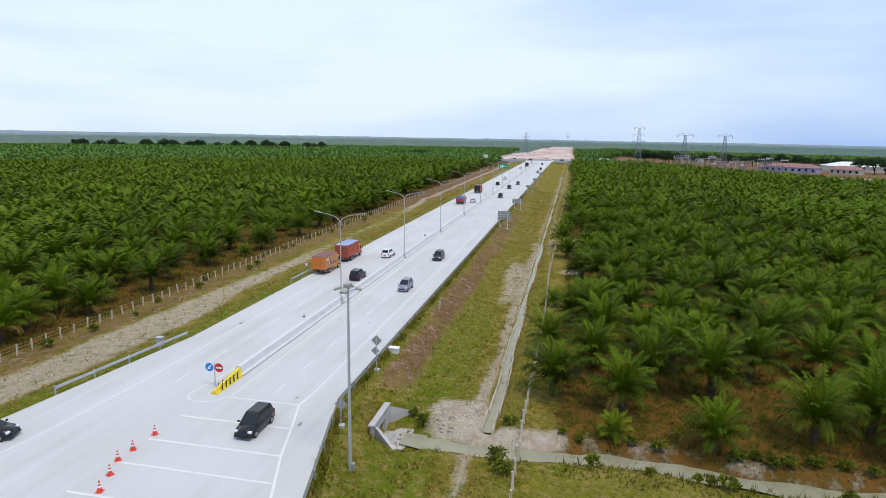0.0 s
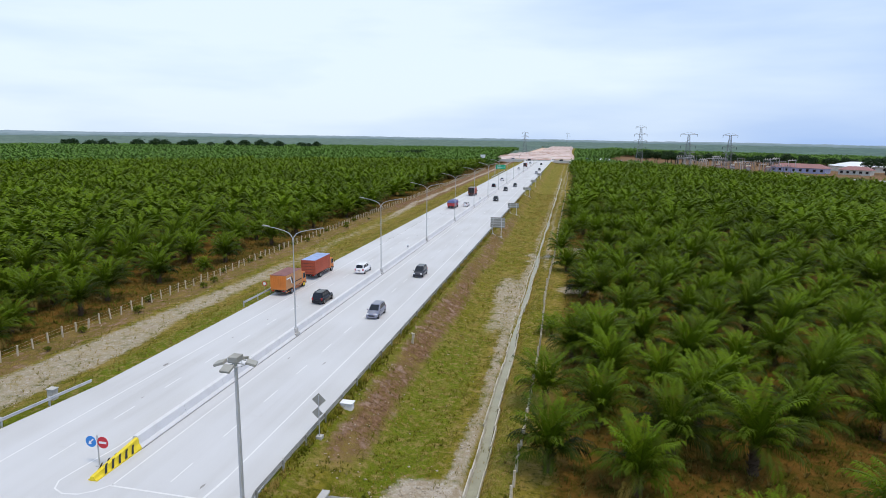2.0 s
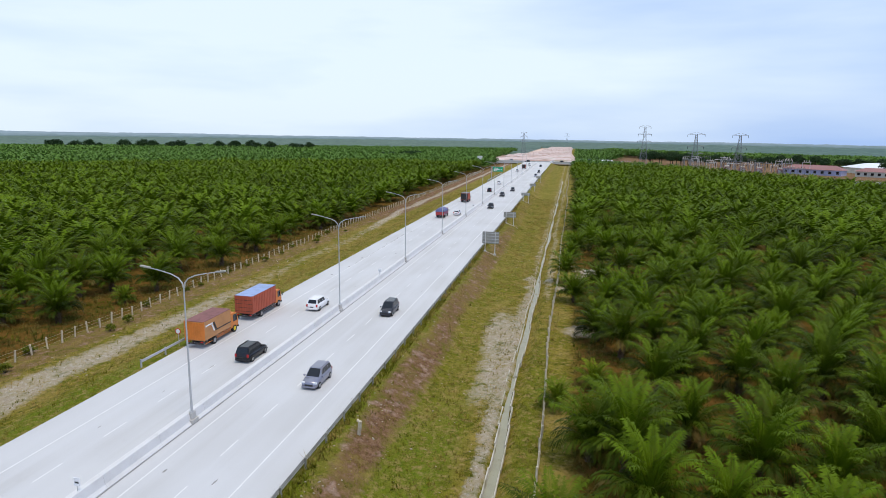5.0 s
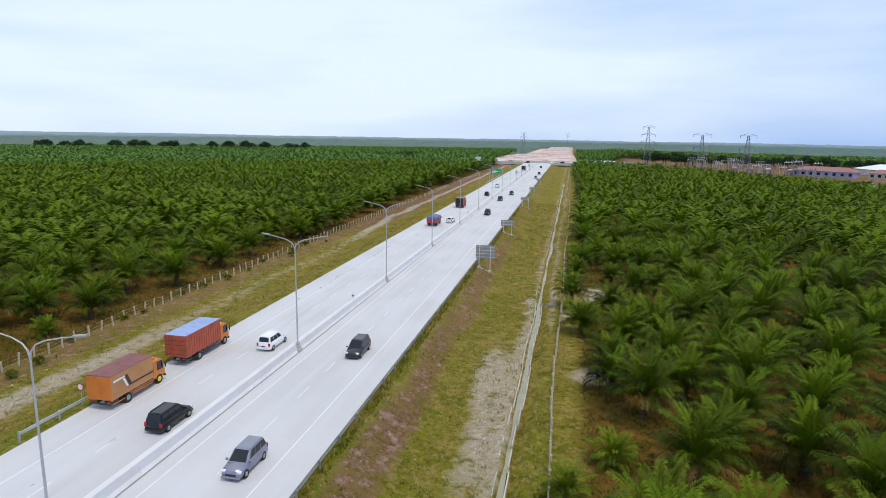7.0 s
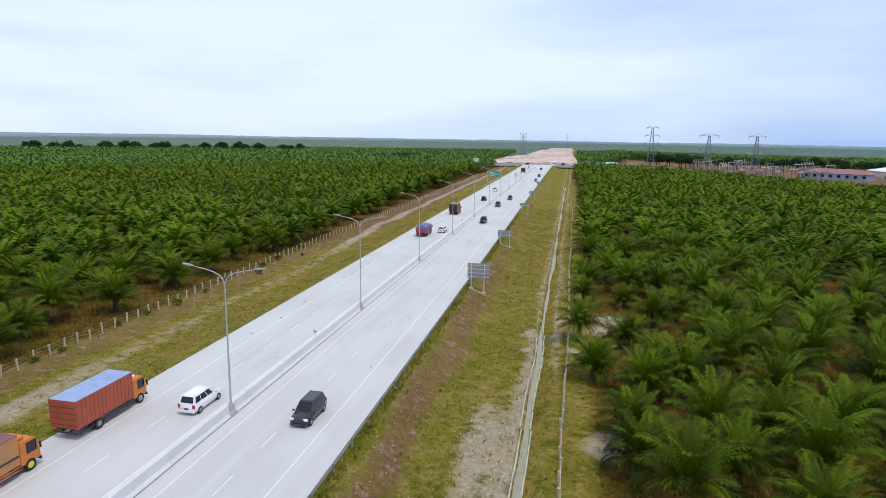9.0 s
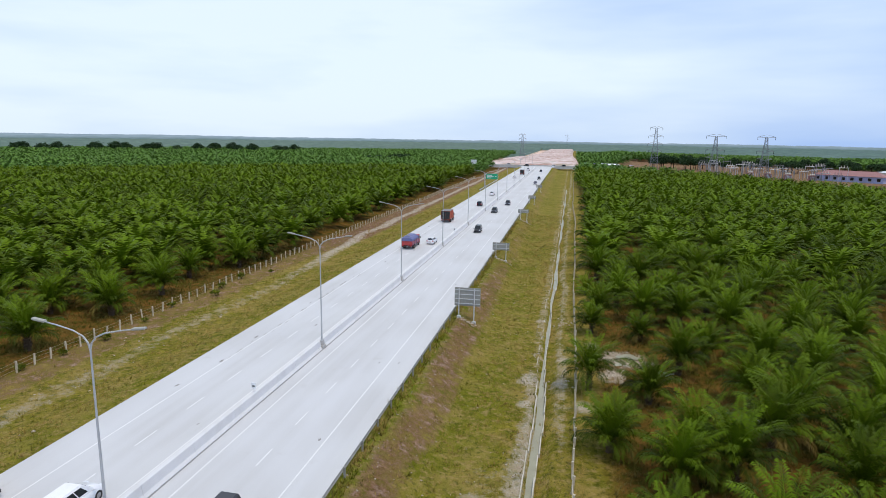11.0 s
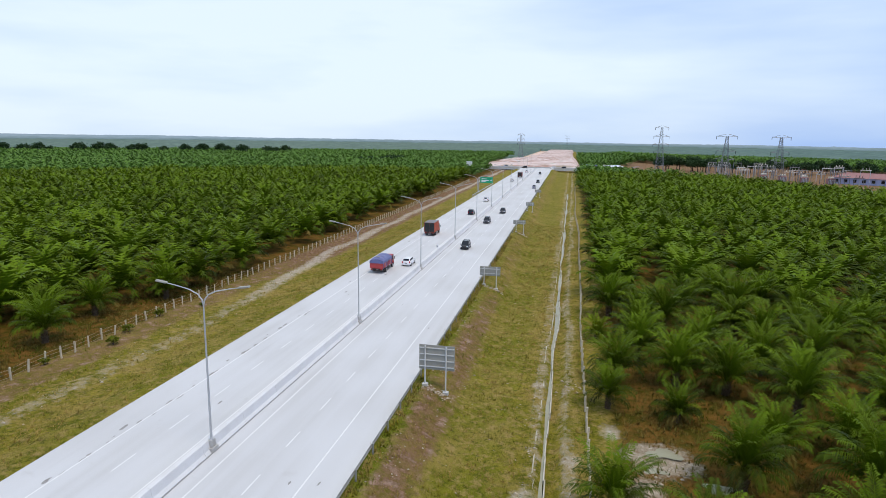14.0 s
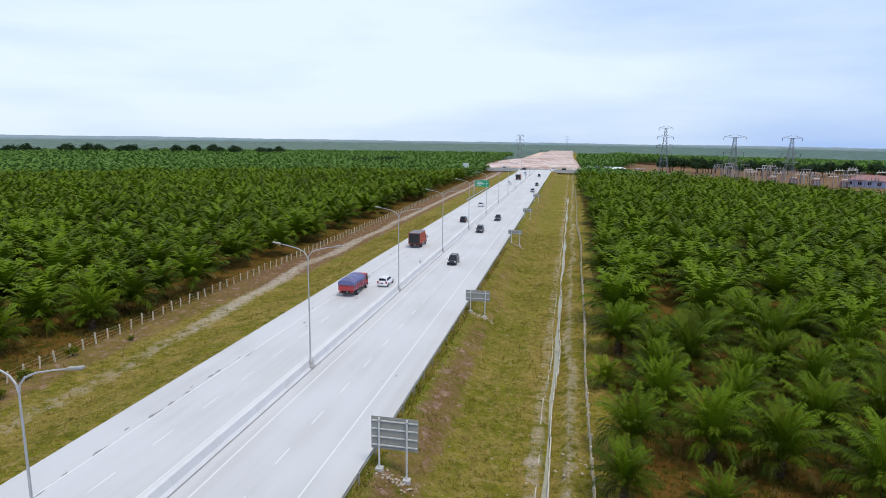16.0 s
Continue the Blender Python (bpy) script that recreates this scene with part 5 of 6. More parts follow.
def earthworks():
    b = bmesh.new()
    rng = random.Random(3)
    nx, rows = 24, []
    ys = [618, 623, 628, 631, 634, 648, 652, 655, 661, 674, 679, 684, 700, 740, 800, 860, 930, 1000, 1100, 1200, 1300, 1400]
    for y in ys:
        left = -82 + 28 * smooth(640, 820, y) + 2 * smooth(900, 1400, y) + rng.uniform(-2.5, 2.5)
        right = 3 - 6 * smooth(640, 880, y) - 1 * smooth(900, 1400, y) + rng.uniform(-1.5, 1.5)
        row = []
        for i in range(nx + 1):
            u = i / nx * 2 - 1
            x = left + (right - left) * i / nx
            h = 1.2 * smooth(622, 632, y) + 1.3 * smooth(647, 656, y) + 1.0 * smooth(673, 685, y) - 2.2 * smooth(720, 1000, y)
            h += 0.9 * smooth(0.62, 0.86, u) * smooth(650, 700, y) * rng.uniform(0.6, 1.2)     # spoil heaped along the edge
            edge_ = smooth(1.0, 0.86, abs(u))
            z = -2.4 + (2.4 + h) * edge_ + rng.uniform(-0.3, 0.3) - 0.0046 * max(0, y - 900)
            row.append(b.verts.new((x, y + rng.uniform(-1.2, 1.2), z)))
        rows.append(row)
    for p, q in zip(rows, rows[1:]):
        for i in range(nx):
            b.faces.new((p[i], p[i + 1], q[i + 1], q[i]))
    tagged(part("earthworks", b, M_LATERITE), "pinkish laterite earth embankment of the unfinished motorway", "earthworks", kind="structure")


earthworks()
for x, y, h, w, m_ in ((-58, 626, 3.2, 8, M_CARSILVER), (-20, 616, 2.8, 5, M_CARWHITE), (-12, 618, 2.6, 5, M_CARBLACK), (-42, 615, 2.7, 5, M_CHASSIS)):
    car("car", "vehicle waiting on the crossing road", m_, x, y - 14 if y > 620 else y - 12, 90, 4.6, 1.8, 1.9)


# ---- pylons and substation ----
def pylon(x, y, z0, h, arms, w=2.5, label="grey steel lattice power pylon"):
    ob = tagged(empty("power_pylon", x, y, z0), label, "pylon")
    b = bmesh.new()
    levels = [0, 0.16, 0.31, 0.45, 0.57, 0.68, 0.78, 0.87, 0.94, 1.0]

    def half(t):
        return w * (1 - t) ** 1.15 * 0.95 + 0.55

    cs = [(1, 1), (-1, 1), (-1, -1), (1, -1)]
    for a, c in zip(levels, levels[1:]):
        ha, hc, za, zc = half(a), half(c), a * h, c * h
        for i in range(4):
            p, q = cs[i], cs[(i + 1) % 4]
            tube(b, (p[0] * ha, p[1] * ha, za), (p[0] * hc, p[1] * hc, zc), 0.11, n=4)
            tube(b, (p[0] * ha, p[1] * ha, za), (q[0] * hc, q[1] * hc, zc), 0.055, n=3)
            tube(b, (q[0] * ha, q[1] * ha, za), (p[0] * hc, p[1] * hc, zc), 0.055, n=3)
            tube(b, (p[0] * hc, p[1] * hc, zc), (q[0] * hc, q[1] * hc, zc), 0.07, n=3)
    part("tower", b, M_LATTICE, ob)
    for t, l in arms:
        b = bmesh.new()
        z, hf = t * h, half(t)
        for s in (-1, 1):
            for q in (-1, 1):
                tube(b, (s * hf, q * hf, z), (s * l, 0, z + 0.3), 0.10, n=4)
            tube(b, (s * hf, 0, z + 1.5), (s * l, 0, z + 0.3), 0.09, n=4)
            tube(b, (s * (hf + l) / 2, 0, z + 0.9), (s * (hf + l) / 2, -hf * 0.5, z + 0.1), 0.06, n=3)
        part("cross_arm", b, M_LATTICE, ob)
        for s in (-1, 1):
            part("insulator", tube(bmesh.new(), (s * l, 0, z + 0.3), (s * l, 0, z - 1.4), 0.13, n=6), M_CARGREY, ob)


pylon(53.5, 558, 1.4, 30.6, [(0.99, 4.3), (0.80, 5.0), (0.62, 5.2), (0.46, 4.4)])
pylon(80, 490, 1.4, 25.0, [(0.99, 5.6), (0.66, 5.2), (0.48, 5.2)])
pylon(106, 482, 1.4, 24.8, [(0.99, 4.8), (0.66, 4.6), (0.48, 4.2)])
pylon(-57, 745, -2.5, 29, [(0.99, 3.2), (0.84, 3.6), (0.70, 3.6)])
pylon(-20, 1750, -8, 36, [(0.99, 5), (0.8, 6)])


def service_road():
    pts = [(-2, 618), (24, 600), (40, 572), (50, 548), (72, 508), (92, 470), (110, 444), (129, 427), (170, 395), (230, 362)]
    b = bmesh.new()
    rows = []
    for i, p in enumerate(pts):
        a, c = Vector(pts[max(i - 1, 0)]), Vector(pts[min(i + 1, len(pts) - 1)])
        d = (c - a).normalized()
        n = Vector((-d.y, d.x)) * 3.4
        zr = 2.4 if i > 2 else (-0.4, 0.6, 1.6)[i]
        rows.append([b.verts.new((p[0] + n.x * s, p[1] + n.y * s, z)) for s, z in ((1.4, zr - 3.2), (1, zr), (-1, zr), (-2.0, zr - 4.8))])
    for p, q in zip(rows, rows[1:]):
        for i in range(3):
            b.faces.new((p[i], p[i + 1], q[i + 1], q[i]))
    bmesh.ops.recalc_face_normals(b, faces=b.faces[:])
    tagged(part("service_road", b, M_ASPHALT), "pale service road on a low bank beyond the palms", "road", kind="structure")


service_road()


def substation():
    rng = random.Random(8)
    for i in range(46):
        u = rng.random()
        x = 82 + 62 * u + rng.uniform(-3, 3)
        y = 508 - 66 * u + rng.uniform(8, 46)
        h = rng.uniform(4.5, 9)
        ob = tagged(empty("switchgear_frame", x, y, 1.5), "grey steel switchgear frame with insulators in the substation yard", "switchgear", group="substation frames")
        b = bmesh.new()
        for s in (-2.2, 2.2):
            tube(b, (s, 0, 0), (s, 0, h), 0.14, n=4)
        tube(b, (-2.5, 0, h), (2.5, 0, h), 0.16, n=4)
        part("frame", b, M_LATTICE if i % 3 else M_STEEL, ob)
        for s in (-1.5, 0, 1.5):
            part("insulator", tube(bmesh.new(), (s, 0, h), (s, 0, h + 1.2), 0.16, 0.10, 6), M_WALL if i % 2 else M_CARGREY, ob)
    for x, y in ((102, 493), (110, 486), (119, 480), (130, 474)):
        ob = tagged(empty("transformer", x, y, 1.5), "red and grey power transformer with cooling fins", "transformer", group="substation transformers")
        part("tank", boxm(-1.9, 1.9, -1.3, 1.3, 0.3, 3.4, bevel=0.1), M_TILE if x < 140 else M_STEEL, ob)
        for k in range(5):
            part("fin", boxm(-1.6 + k * 0.7, -1.35 + k * 0.7, -1.9, -1.3, 0.6, 3.0), M_STEEL, ob)
        part("conservator", tube(bmesh.new(), (-1.4, 0, 4.0), (1.4, 0, 4.0), 0.45, n=12), M_WALL, ob)


substation()


def house(x, y, w, d, h, rz, wall, roof, label, n=4, ridge=2.2, base=1.5):
    ob = tagged(empty("building", x, y, base, rz), label, "building")
    part("wall", boxm(-w / 2, w / 2, -d / 2, d / 2, 0, h), wall, ob)
    b = bmesh.new()
    e = 0.9
    lo = [b.verts.new(p) for p in ((-w / 2 - e, -d / 2 - e, h), (w / 2 + e, -d / 2 - e, h), (w / 2 + e, d / 2 + e, h), (-w / 2 - e, d / 2 + e, h))]
    k = min(w, d) * 0.4
    hi = [b.verts.new(p) for p in ((-w / 2 + k, 0, h + ridge), (w / 2 - k, 0, h + ridge))]
    b.faces.new((lo[0], lo[1], hi[1], hi[0])), b.faces.new((lo[1], lo[2], hi[1])), b.faces.new((lo[2], lo[3], hi[0], hi[1])), b.faces.new((lo[3], lo[0], hi[0])), b.faces.new(lo[::-1])
    part("roof", b, roof, ob)
    for i in range(n):
        xx = -w / 2 + w * (i + 0.5) / n
        wd = part("window", boxm(xx - 0.8, xx + 0.8, -d / 2 - 0.06, -d / 2 + 0.05, h * 0.35, h * 0.78), M_GLASS, ob)
        part("sill", boxm(xx - 0.95, xx + 0.95, -d / 2 - 0.14, -d / 2 - 0.003, h * 0.35 - 0.12, h * 0.35 - 0.01), M_WALL, wd)


house(152, 480, 34, 12, 3.8, -35, M_LAVENDER, M_TILE, "long pale blue substation building with a red hipped roof", 8, 2.6)
house(182, 468, 18, 10, 3.6, -35, M_WALL, M_TILE, "cream building with a red hipped roof", 5)
house(216, 516, 60, 22, 4.2, 10, M_WALL, M_ROOFWHITE, "large hall with a white sheet metal roof", 8, 3.2)
house(26, 640, 20, 8, 3.4, 0, M_WALL, M_ROOFWHITE, "low roadside shed with a pale roof", 5, 1.2, -2.3)
house(48, 632, 12, 8, 3.2, 0, M_LAVENDER, M_ROOFBLUE, "low roadside shed with a blue roof", 3, 1.0, -2.3)
house(238, 790, 16, 9, 4.2, 0, M_WALL, M_ROOFWHITE, "small distant house with a pale roof", 3, 1.6, -3.5)


# ---- broadleaf trees and far woods ----
def clump_crown(seed, r, n, leaf):
    """A crown of many small leaf blades gathered in clumps on an uneven outline."""
    rng = random.Random(seed)
    v, f, t = [], [], []
    for c in range(n):
        a, e = rng.uniform(0, 6.283), math.asin(rng.uniform(-0.35, 1))
        q = r * rng.uniform(0.55, 1.0)
        cx, cy, cz = q * math.cos(a) * math.cos(e), q * math.sin(a) * math.cos(e), 0.72 * q * math.sin(e)
        g = rng.random()
        for k in range(14):
            p = Vector((cx, cy, cz)) + Vector((rng.gauss(0, 1), rng.gauss(0, 1), rng.gauss(0, 0.7))) * r * 0.16
            d1, d2 = Vector((rng.gauss(0, 1), rng.gauss(0, 1), rng.gauss(0, 0.6))).normalized() * leaf, Vector((rng.gauss(0, 1), rng.gauss(0, 1), rng.gauss(0, 0.6))).normalized() * leaf
            b = len(v)
            v += [p - d1 * 0.5, p + d1 * 0.5, p + d2]
            f.append((b, b + 1, b + 2))
            t += [(g * 0.8 + 0.2 * rng.random(), 0.1 * rng.random(), 0)] * 3
    return np.array([tuple(q) for q in v]), np.array(f), np.array(t)


def tree_meshes(seed):
    v, f, t = clump_crown(seed, 4.6, 70, 0.95)
    v[:, 2] += 6.2
    cm = tri_mesh("crown", v, f, M_BROAD, t)
    rng = random.Random(seed)
    b = bmesh.new()
    bend(b, [(0, 0, -0.4), (0.1, 0, 2.0), (0.0, 0.15, 4.2), (0.1, 0.1, 6.0)], [0.42, 0.32, 0.24, 0.14], 8)
    for i in range(6):
        a = i * 1.1
        z = 2.6 + i * 0.45
        bend(b, [(0, 0, z), (1.2 * math.cos(a), 1.2 * math.sin(a), z + 1.1), (2.6 * math.cos(a), 2.6 * math.sin(a), z + 2.0)], [0.16, 0.10, 0.05], 6)
    me = bpy.data.meshes.new("trunk")
    b.to_mesh(me)
    b.free()
    me.materials.append(M_BARK)
    return me, cm


def broadleaf_trees():
    kinds = [tree_meshes(s) for s in (1, 2, 3)]
    rng = random.Random(21)
    spots = []
    for i in range(26):
        u = i / 25
        if 0.30 < u < 0.36 or 0.62 < u < 0.68:
            continue
        spots.append((-600 + 270 * u + rng.uniform(-7, 7), 655 + 115 * u + rng.uniform(-12, 12), rng.uniform(1.0, 1.5)))
    for i in range(8):
        spots.append((-176 + 3.6 * i + rng.uniform(-2, 2), 606 + 4 * i + rng.uniform(-6, 6), rng.uniform(0.75, 1.0)))
    for i in range(12):
        spots.append((54 + 3.0 * i + rng.uniform(-3, 3), 596 + rng.uniform(-12, 10) - 2.2 * i, rng.uniform(0.7, 1.15)))
    for i in range(34):
        u = i / 33
        spots.append((88 + 150 * u + rng.uniform(-4, 4), 566 - 20 * u + rng.uniform(0, 40), rng.uniform(0.6, 1.0)))
    for i in range(7):
        spots.append((196 + 6 * i, 480 + rng.uniform(-5, 5) - 3 * i, rng.uniform(0.8, 1.2)))
    for x, y, s in spots:
        tm, cm = kinds[rng.randrange(3)]
        ob = tagged(empty("broadleaf_tree", x, y, ground_z(x, y, False), rng.uniform(0, 360)), "dark green broadleaf tree standing among the palms", "tree", group="broadleaf trees")
        ob.scale = (s, s, s)
        for nm, me in (("trunk", tm), ("crown", cm)):
            o = new(nm, me)
            o.parent = ob


broadleaf_trees()


def shrubs():
    rng = random.Random(44)
    kinds = []
    for k in range(3):
        v, f, t = clump_crown(80 + k, 0.8, 26, 0.26)
        v[:, 2] += 0.62
        b = bmesh.new()
        for i in range(5):
            a = i * 1.26
            bend(b, [(0, 0, -0.1), (0.22 * math.cos(a), 0.22 * math.sin(a), 0.4), (0.5 * math.cos(a), 0.5 * math.sin(a), 0.9)], [0.03, 0.022, 0.012], 5)
        me = bpy.data.meshes.new("stems")
        b.to_mesh(me)
        b.free()
        me.materials.append(M_BARK)
        kinds.append((me, tri_mesh("foliage", v, f, M_WEED, t)))
    spots = [(-4.6, 54.2, 0.75), (-5.0, 47.2, 1.0), (-4.4, 45.8, 0.85), (-12.9, 53.4, 0.7), (-14.0, 54.2, 0.6)]
    spots += [(0.5 + 1.45 * i + rng.uniform(-0.5, 0.5), stream_y(0.5 + 1.45 * i) + rng.choice((-2.2, 2.4, 2.9)) + rng.uniform(-0.4, 0.4), rng.uniform(0.5, 0.95)) for i in range(20)]
    spots += [(rng.uniform(-64.5, -60.5), 62 + 7 * i + rng.uniform(-2, 2), rng.uniform(0.5, 0.9)) for i in range(20)]
    for x, y, s in spots:
        sm, fm = kinds[rng.randrange(3)]
        ob = tagged(empty("shrub", x, y, ground_z(x, y), rng.uniform(0, 360)), "low olive-green shrub with thin stems on the verge", "shrub", group="verge shrubs")
        ob.scale = (s, s, s)
        for nm, me in (("stems", sm), ("foliage", fm)):
            o = new(nm, me)
            o.parent = ob


shrubs()


def far_woods():
    """A closed canopy from the plantation's end to the haze, with single crowns standing out of it."""
    rng = random.Random(33)
    vs, fs, ts, off = [], [], [], 0
    radii = [800 * 1.022 ** k for k in range(55)]
    for side, n in (("left", 230), ("right", 120), ("middle", 16)):
        v, t = [], []
        rings = [r for r in radii if r > 1330 or side != "middle"]
        for r in rings:
            west, east = math.atan2(-66, r), math.atan2(6, r)
            a0, a1 = {"left": (-1.05, west), "right": (east, 0.62), "middle": (west, east)}[side]
            for i in range(n + 1):
                a = a0 + (a1 - a0) * i / n
                x, y = -4 + r * math.sin(a), 60 + r * math.cos(a)
                k = noise.noise((x * 0.02, y * 0.02, 4)) + 0.8 * noise.noise((x * 0.11, y * 0.08, 6))
                rim = 0.0 if r == rings[0] or (i in (0, n) and side != "middle" and r < 1340) else 1.0
                v.append((x, y, ground_z(x, y, False) + rim * (3.4 + 1.3 * k + rng.uniform(-0.9, 0.9))))
                t.append((min(1.0, max(0.0, 0.45 + 0.5 * k + rng.uniform(-0.3, 0.3))), 0, 0))
        f = []
        for j in range(len(rings) - 1):
            for i in range(n):
                p = j * (n + 1) + i
                f += [(p, p + 1, p + n + 2), (p, p + n + 2, p + n + 1)]
        vs.append(np.array(v)), fs.append(np.array(f) + off), ts.append(np.array(t))
        off += len(v)
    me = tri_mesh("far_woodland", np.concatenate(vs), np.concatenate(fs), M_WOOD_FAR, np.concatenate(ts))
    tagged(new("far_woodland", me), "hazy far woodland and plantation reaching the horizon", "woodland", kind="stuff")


far_woods()


def distance():
    """The land past 2.6 km, its haze painted on a plain ring round the place."""
    m, nt, bs = tree("hazy_distance")
    geo = nt.nodes.new("ShaderNodeNewGeometry")
    sep = nt.nodes.new("ShaderNodeSeparateXYZ")
    nt.links.new(geo.outputs["Position"], sep.inputs[0])
    # Glowing colour ramp by height stands in for the haze.
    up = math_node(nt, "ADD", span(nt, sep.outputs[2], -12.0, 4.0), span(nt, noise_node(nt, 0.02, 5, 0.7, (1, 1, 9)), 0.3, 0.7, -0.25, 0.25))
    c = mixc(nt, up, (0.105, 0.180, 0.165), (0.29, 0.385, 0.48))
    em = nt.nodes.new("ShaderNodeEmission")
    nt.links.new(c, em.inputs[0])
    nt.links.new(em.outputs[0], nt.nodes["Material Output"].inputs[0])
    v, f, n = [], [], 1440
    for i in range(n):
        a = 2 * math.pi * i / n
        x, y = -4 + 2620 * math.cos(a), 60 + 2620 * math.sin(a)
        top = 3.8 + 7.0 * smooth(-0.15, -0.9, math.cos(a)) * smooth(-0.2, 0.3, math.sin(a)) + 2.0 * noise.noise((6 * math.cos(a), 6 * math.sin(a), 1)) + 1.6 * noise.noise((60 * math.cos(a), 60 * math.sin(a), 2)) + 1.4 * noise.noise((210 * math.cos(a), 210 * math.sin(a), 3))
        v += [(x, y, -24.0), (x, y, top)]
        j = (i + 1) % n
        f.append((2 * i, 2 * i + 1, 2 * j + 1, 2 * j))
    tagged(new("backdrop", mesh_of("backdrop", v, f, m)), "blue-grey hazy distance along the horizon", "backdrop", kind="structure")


distance()


# ---- grass, weeds and rubble ----
def grass(count, seed, region, name, label, size, mat=M_GRASS):
    rng = random.Random(seed)
    vs, fs, ts = [], [], []
    n = 0
    while n < count:
        x, y = region(rng)
        s, br, so, _ = zones(x, y)
        if rng.random() < max(s * 1.05, br * 0.8):
            n += 1
            continue
        g = ground_z(x, y)
        tone = 0.45 + 1.1 * noise.noise((x * 0.45, y * 0.45, 2))
        dry = min(1.0, max(0.0, 0.40 + 0.28 * smooth(95, 135, y) + 1.5 * noise.noise((x * 0.30, y * 0.22, 8)) + 0.8 * noise.noise((x * 0.9, y * 0.9, 5)) + 0.3 * rng.random() - 0.5 * lushness(x, y)))
        if noise.noise((x * 0.6, y * 0.5, 12)) + 0.5 * noise.noise((x * 1.7, y * 1.7, 13)) < -0.12 and size < 0.3:
            n += 1
            continue
        tall = 2.4 if rng.random() < 0.05 else 1.0
        for k in range(4 if tall == 1.0 else 9):
            a = rng.uniform(0, 6.283)
            h = size * tall * rng.uniform(0.5, 1.3)
            r = size * 0.22
            dx, dy = math.cos(a), math.sin(a)
            b = len(vs)
            lean = rng.uniform(0.2, 0.9) * h
            vs += [(x - dy * r * 0.6, y + dx * r * 0.6, g - 0.03), (x + dy * r * 0.6, y - dx * r * 0.6, g - 0.03), (x + dx * lean, y + dy * lean, g + h)]
            fs.append((b, b + 1, b + 2))
            ts += [(tone + rng.uniform(-0.2, 0.2), dry, 0)] * 3
        n += 1
    me = tri_mesh(name, np.array(vs), np.array(fs), mat, np.clip(np.array(ts), 0, 1))
    tagged(new(name, me), label, "grass", kind="stuff")


def right_verge(rng):
    y = 32 + 270 * rng.random() ** 1.25
    return right_edge(y) + 0.5 + (-3.0 - right_edge(y)) * rng.random(), y


def left_verge(rng):
    y = 42 + 280 * rng.random() ** 1.2
    return left_edge(y) - 0.7 - 19 * rng.random(), y


def rail_edge(rng):
    y = 34 + 230 * rng.random() ** 1.2
    return right_edge(y) + 0.3 + 0.8 * rng.random() ** 1.5, y


def palm_floor(rng):
    y = 46 + 170 * rng.random()
    return (-0.3 + 32 * rng.random(), y) if rng.random() < 0.75 else (-64.5 - 12 * rng.random(), y)


grass(60000, 1, right_verge, "verge_grass", "yellow-green rough grass on the roadside slope", 0.17)
grass(36000, 2, left_verge, "verge_grass", "yellow-green rough grass beside the sandy track", 0.18)
grass(30000, 4, palm_floor, "undergrowth", "sparse weeds between the palms", 0.32, M_WEED)
grass(4500, 6, rail_edge, "rail_weeds", "green weeds growing up through the guard rail", 0.30)


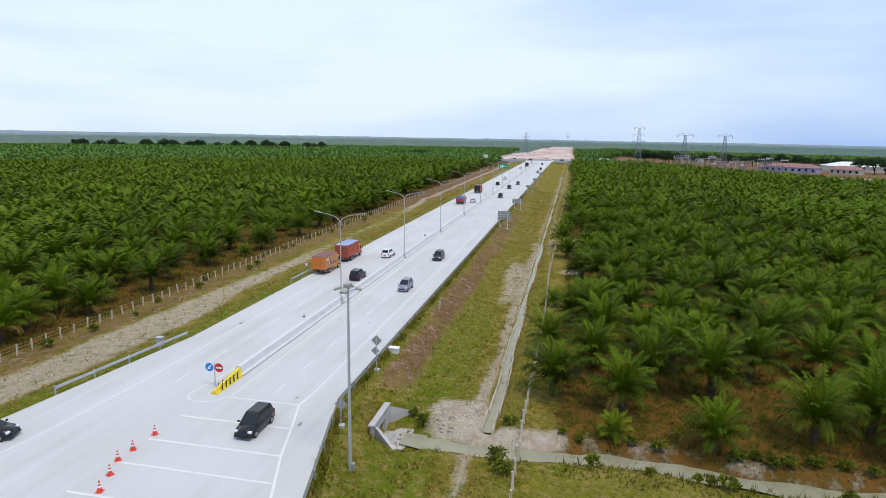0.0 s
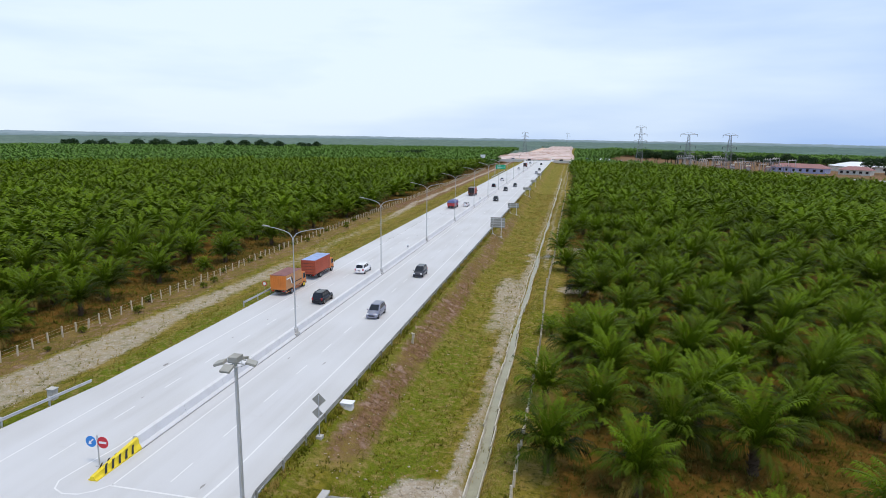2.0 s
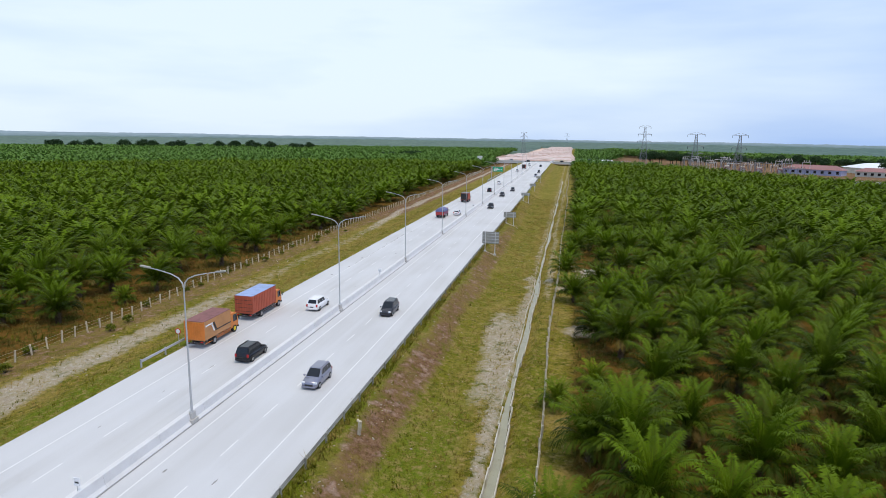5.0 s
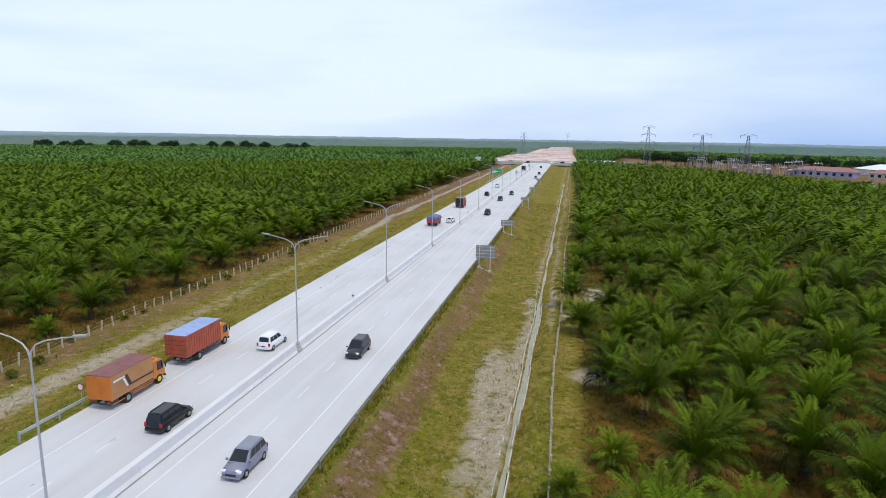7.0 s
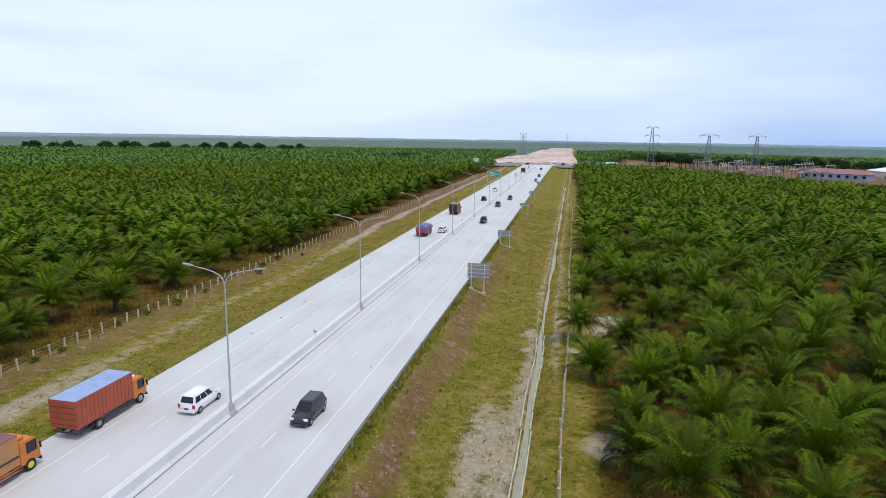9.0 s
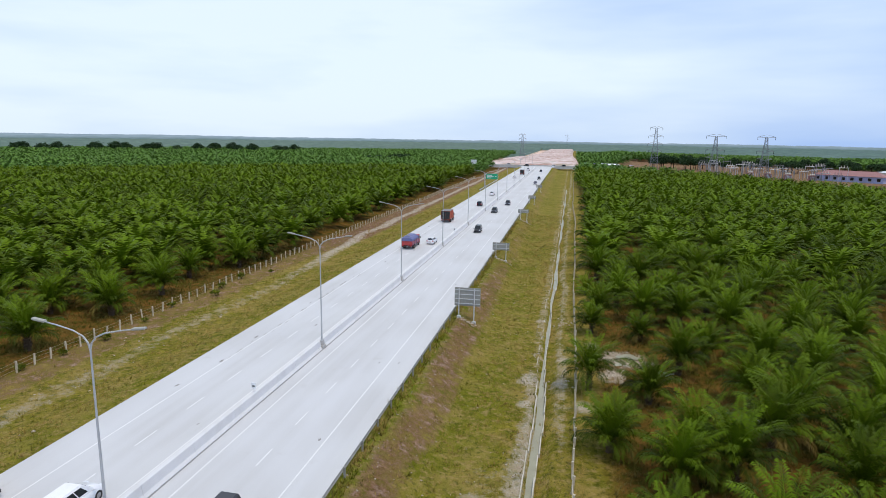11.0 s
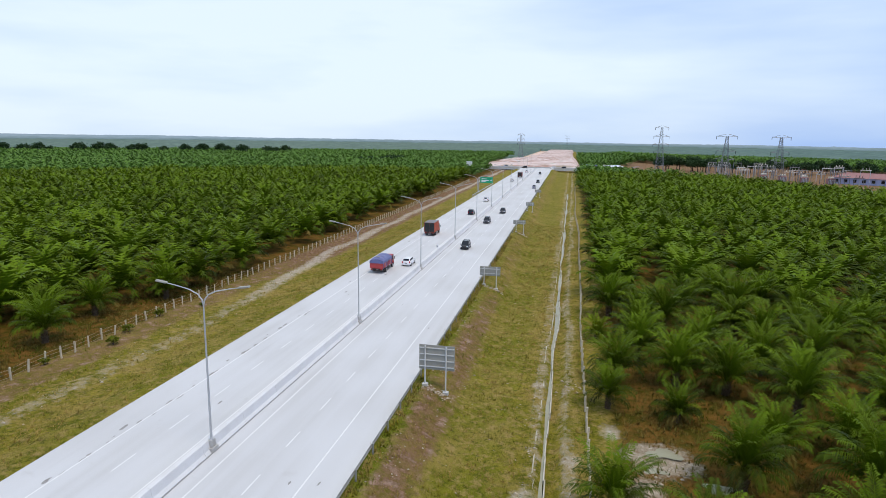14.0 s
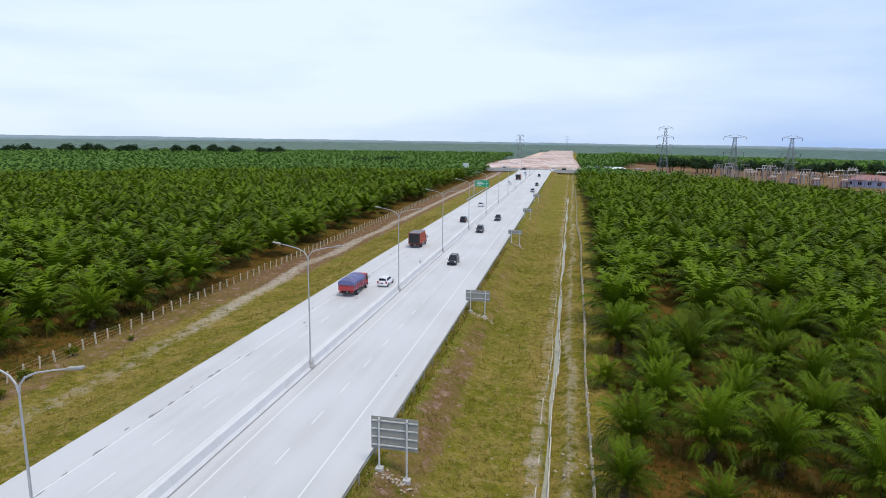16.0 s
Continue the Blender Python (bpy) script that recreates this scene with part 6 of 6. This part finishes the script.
def rubble():
    rng = random.Random(17)
    vs, fs = [], []

    def stone(x, y, r):
        z = ground_z(x, y)
        b = len(vs)
        for sx, sy, sz in ((1, 0, 0), (-1, 0, 0), (0, 1, 0), (0, -1, 0), (0, 0, 1), (0, 0, -0.4)):
            vs.append((x + sx * r * rng.uniform(0.7, 1.3), y + sy * r * rng.uniform(0.7, 1.3), z + sz * r * rng.uniform(0.4, 0.8)))
        for a, c, d in ((0, 2, 4), (2, 1, 4), (1, 3, 4), (3, 0, 4), (2, 0, 5), (1, 2, 5), (3, 1, 5), (0, 3, 5)):
            fs.append((b + a, b + c, b + d))

    for _ in range(260):
        stone(rng.gauss(-10.0, 1.8), rng.gauss(55.3, 1.6), rng.uniform(0.05, 0.20))
    for _ in range(220):
        y = rng.uniform(58, 260)
        stone(-7.9 + rng.gauss(0, 0.45), y, rng.uniform(0.05, 0.2))
    for _ in range(400):
        stone(-18 + rng.gauss(0, 1.2), rng.uniform(56, 205), rng.uniform(0.04, 0.13))
    for _ in range(260):
        stone(rng.uniform(-19.5, -8), rng.uniform(55, 250), rng.uniform(0.05, 0.14))
    for _ in range(160):
        y = rng.uniform(40, 190)
        stone(-55 + rng.gauss(0, 2.6), y, rng.uniform(0.05, 0.22))
    for cx, cy in ((-18.2, 168.2), (-18.2, 212.0), (-18.3, 272)):
        for _ in range(60):
            stone(cx + rng.gauss(0.4, 0.9), cy + rng.gauss(-0.3, 0.4), rng.uniform(0.06, 0.22))
    for cx, cy in ((1.2, 157.5), (4.5, 161.0), (-8.0, 152.8), (-4.8, 153.2), (-4.8, 176), (2, 123.5)):
        for _ in range(22):
            stone(cx + rng.gauss(0, 0.8), cy + rng.gauss(0, 0.9), rng.uniform(0.06, 0.26))
    me = tri_mesh("rubble", np.array(vs), np.array(fs), M_RUBBLE)
    tagged(new("rubble", me), "pale limestone rubble and clods scattered on sand", "rubble", kind="stuff")


rubble()


def tar_stains():
    """Dark worn patches and tyre marks on the concrete."""
    rng = random.Random(9)
    b = bmesh.new()
    spots = [(-41.3 + rng.gauss(0, 0.25), 145 + i * 1.35 + rng.uniform(-0.4, 0.4), rng.uniform(0.12, 0.5)) for i in range(34)]
    spots += [(rng.uniform(-44, -35), rng.uniform(60, 260), rng.uniform(0.15, 0.5)) for _ in range(16)]
    spots += [(rng.uniform(-30, -21.5), rng.uniform(40, 240), rng.uniform(0.12, 0.4)) for _ in range(14)]
    for x, y, r in spots:
        vs = []
        for k in range(9):
            a = 2 * math.pi * k / 9
            q = r * rng.uniform(0.45, 1.1)
            vs.append(b.verts.new((x + 0.45 * q * math.cos(a), y + q * 1.5 * math.sin(a), 0.004)))
        b.faces.new(vs)
    ob = part("tar_stains", b, M_STAIN)
    tagged(ob, "dark worn patches on the concrete surface", "road stain", kind="stuff")


tar_stains()
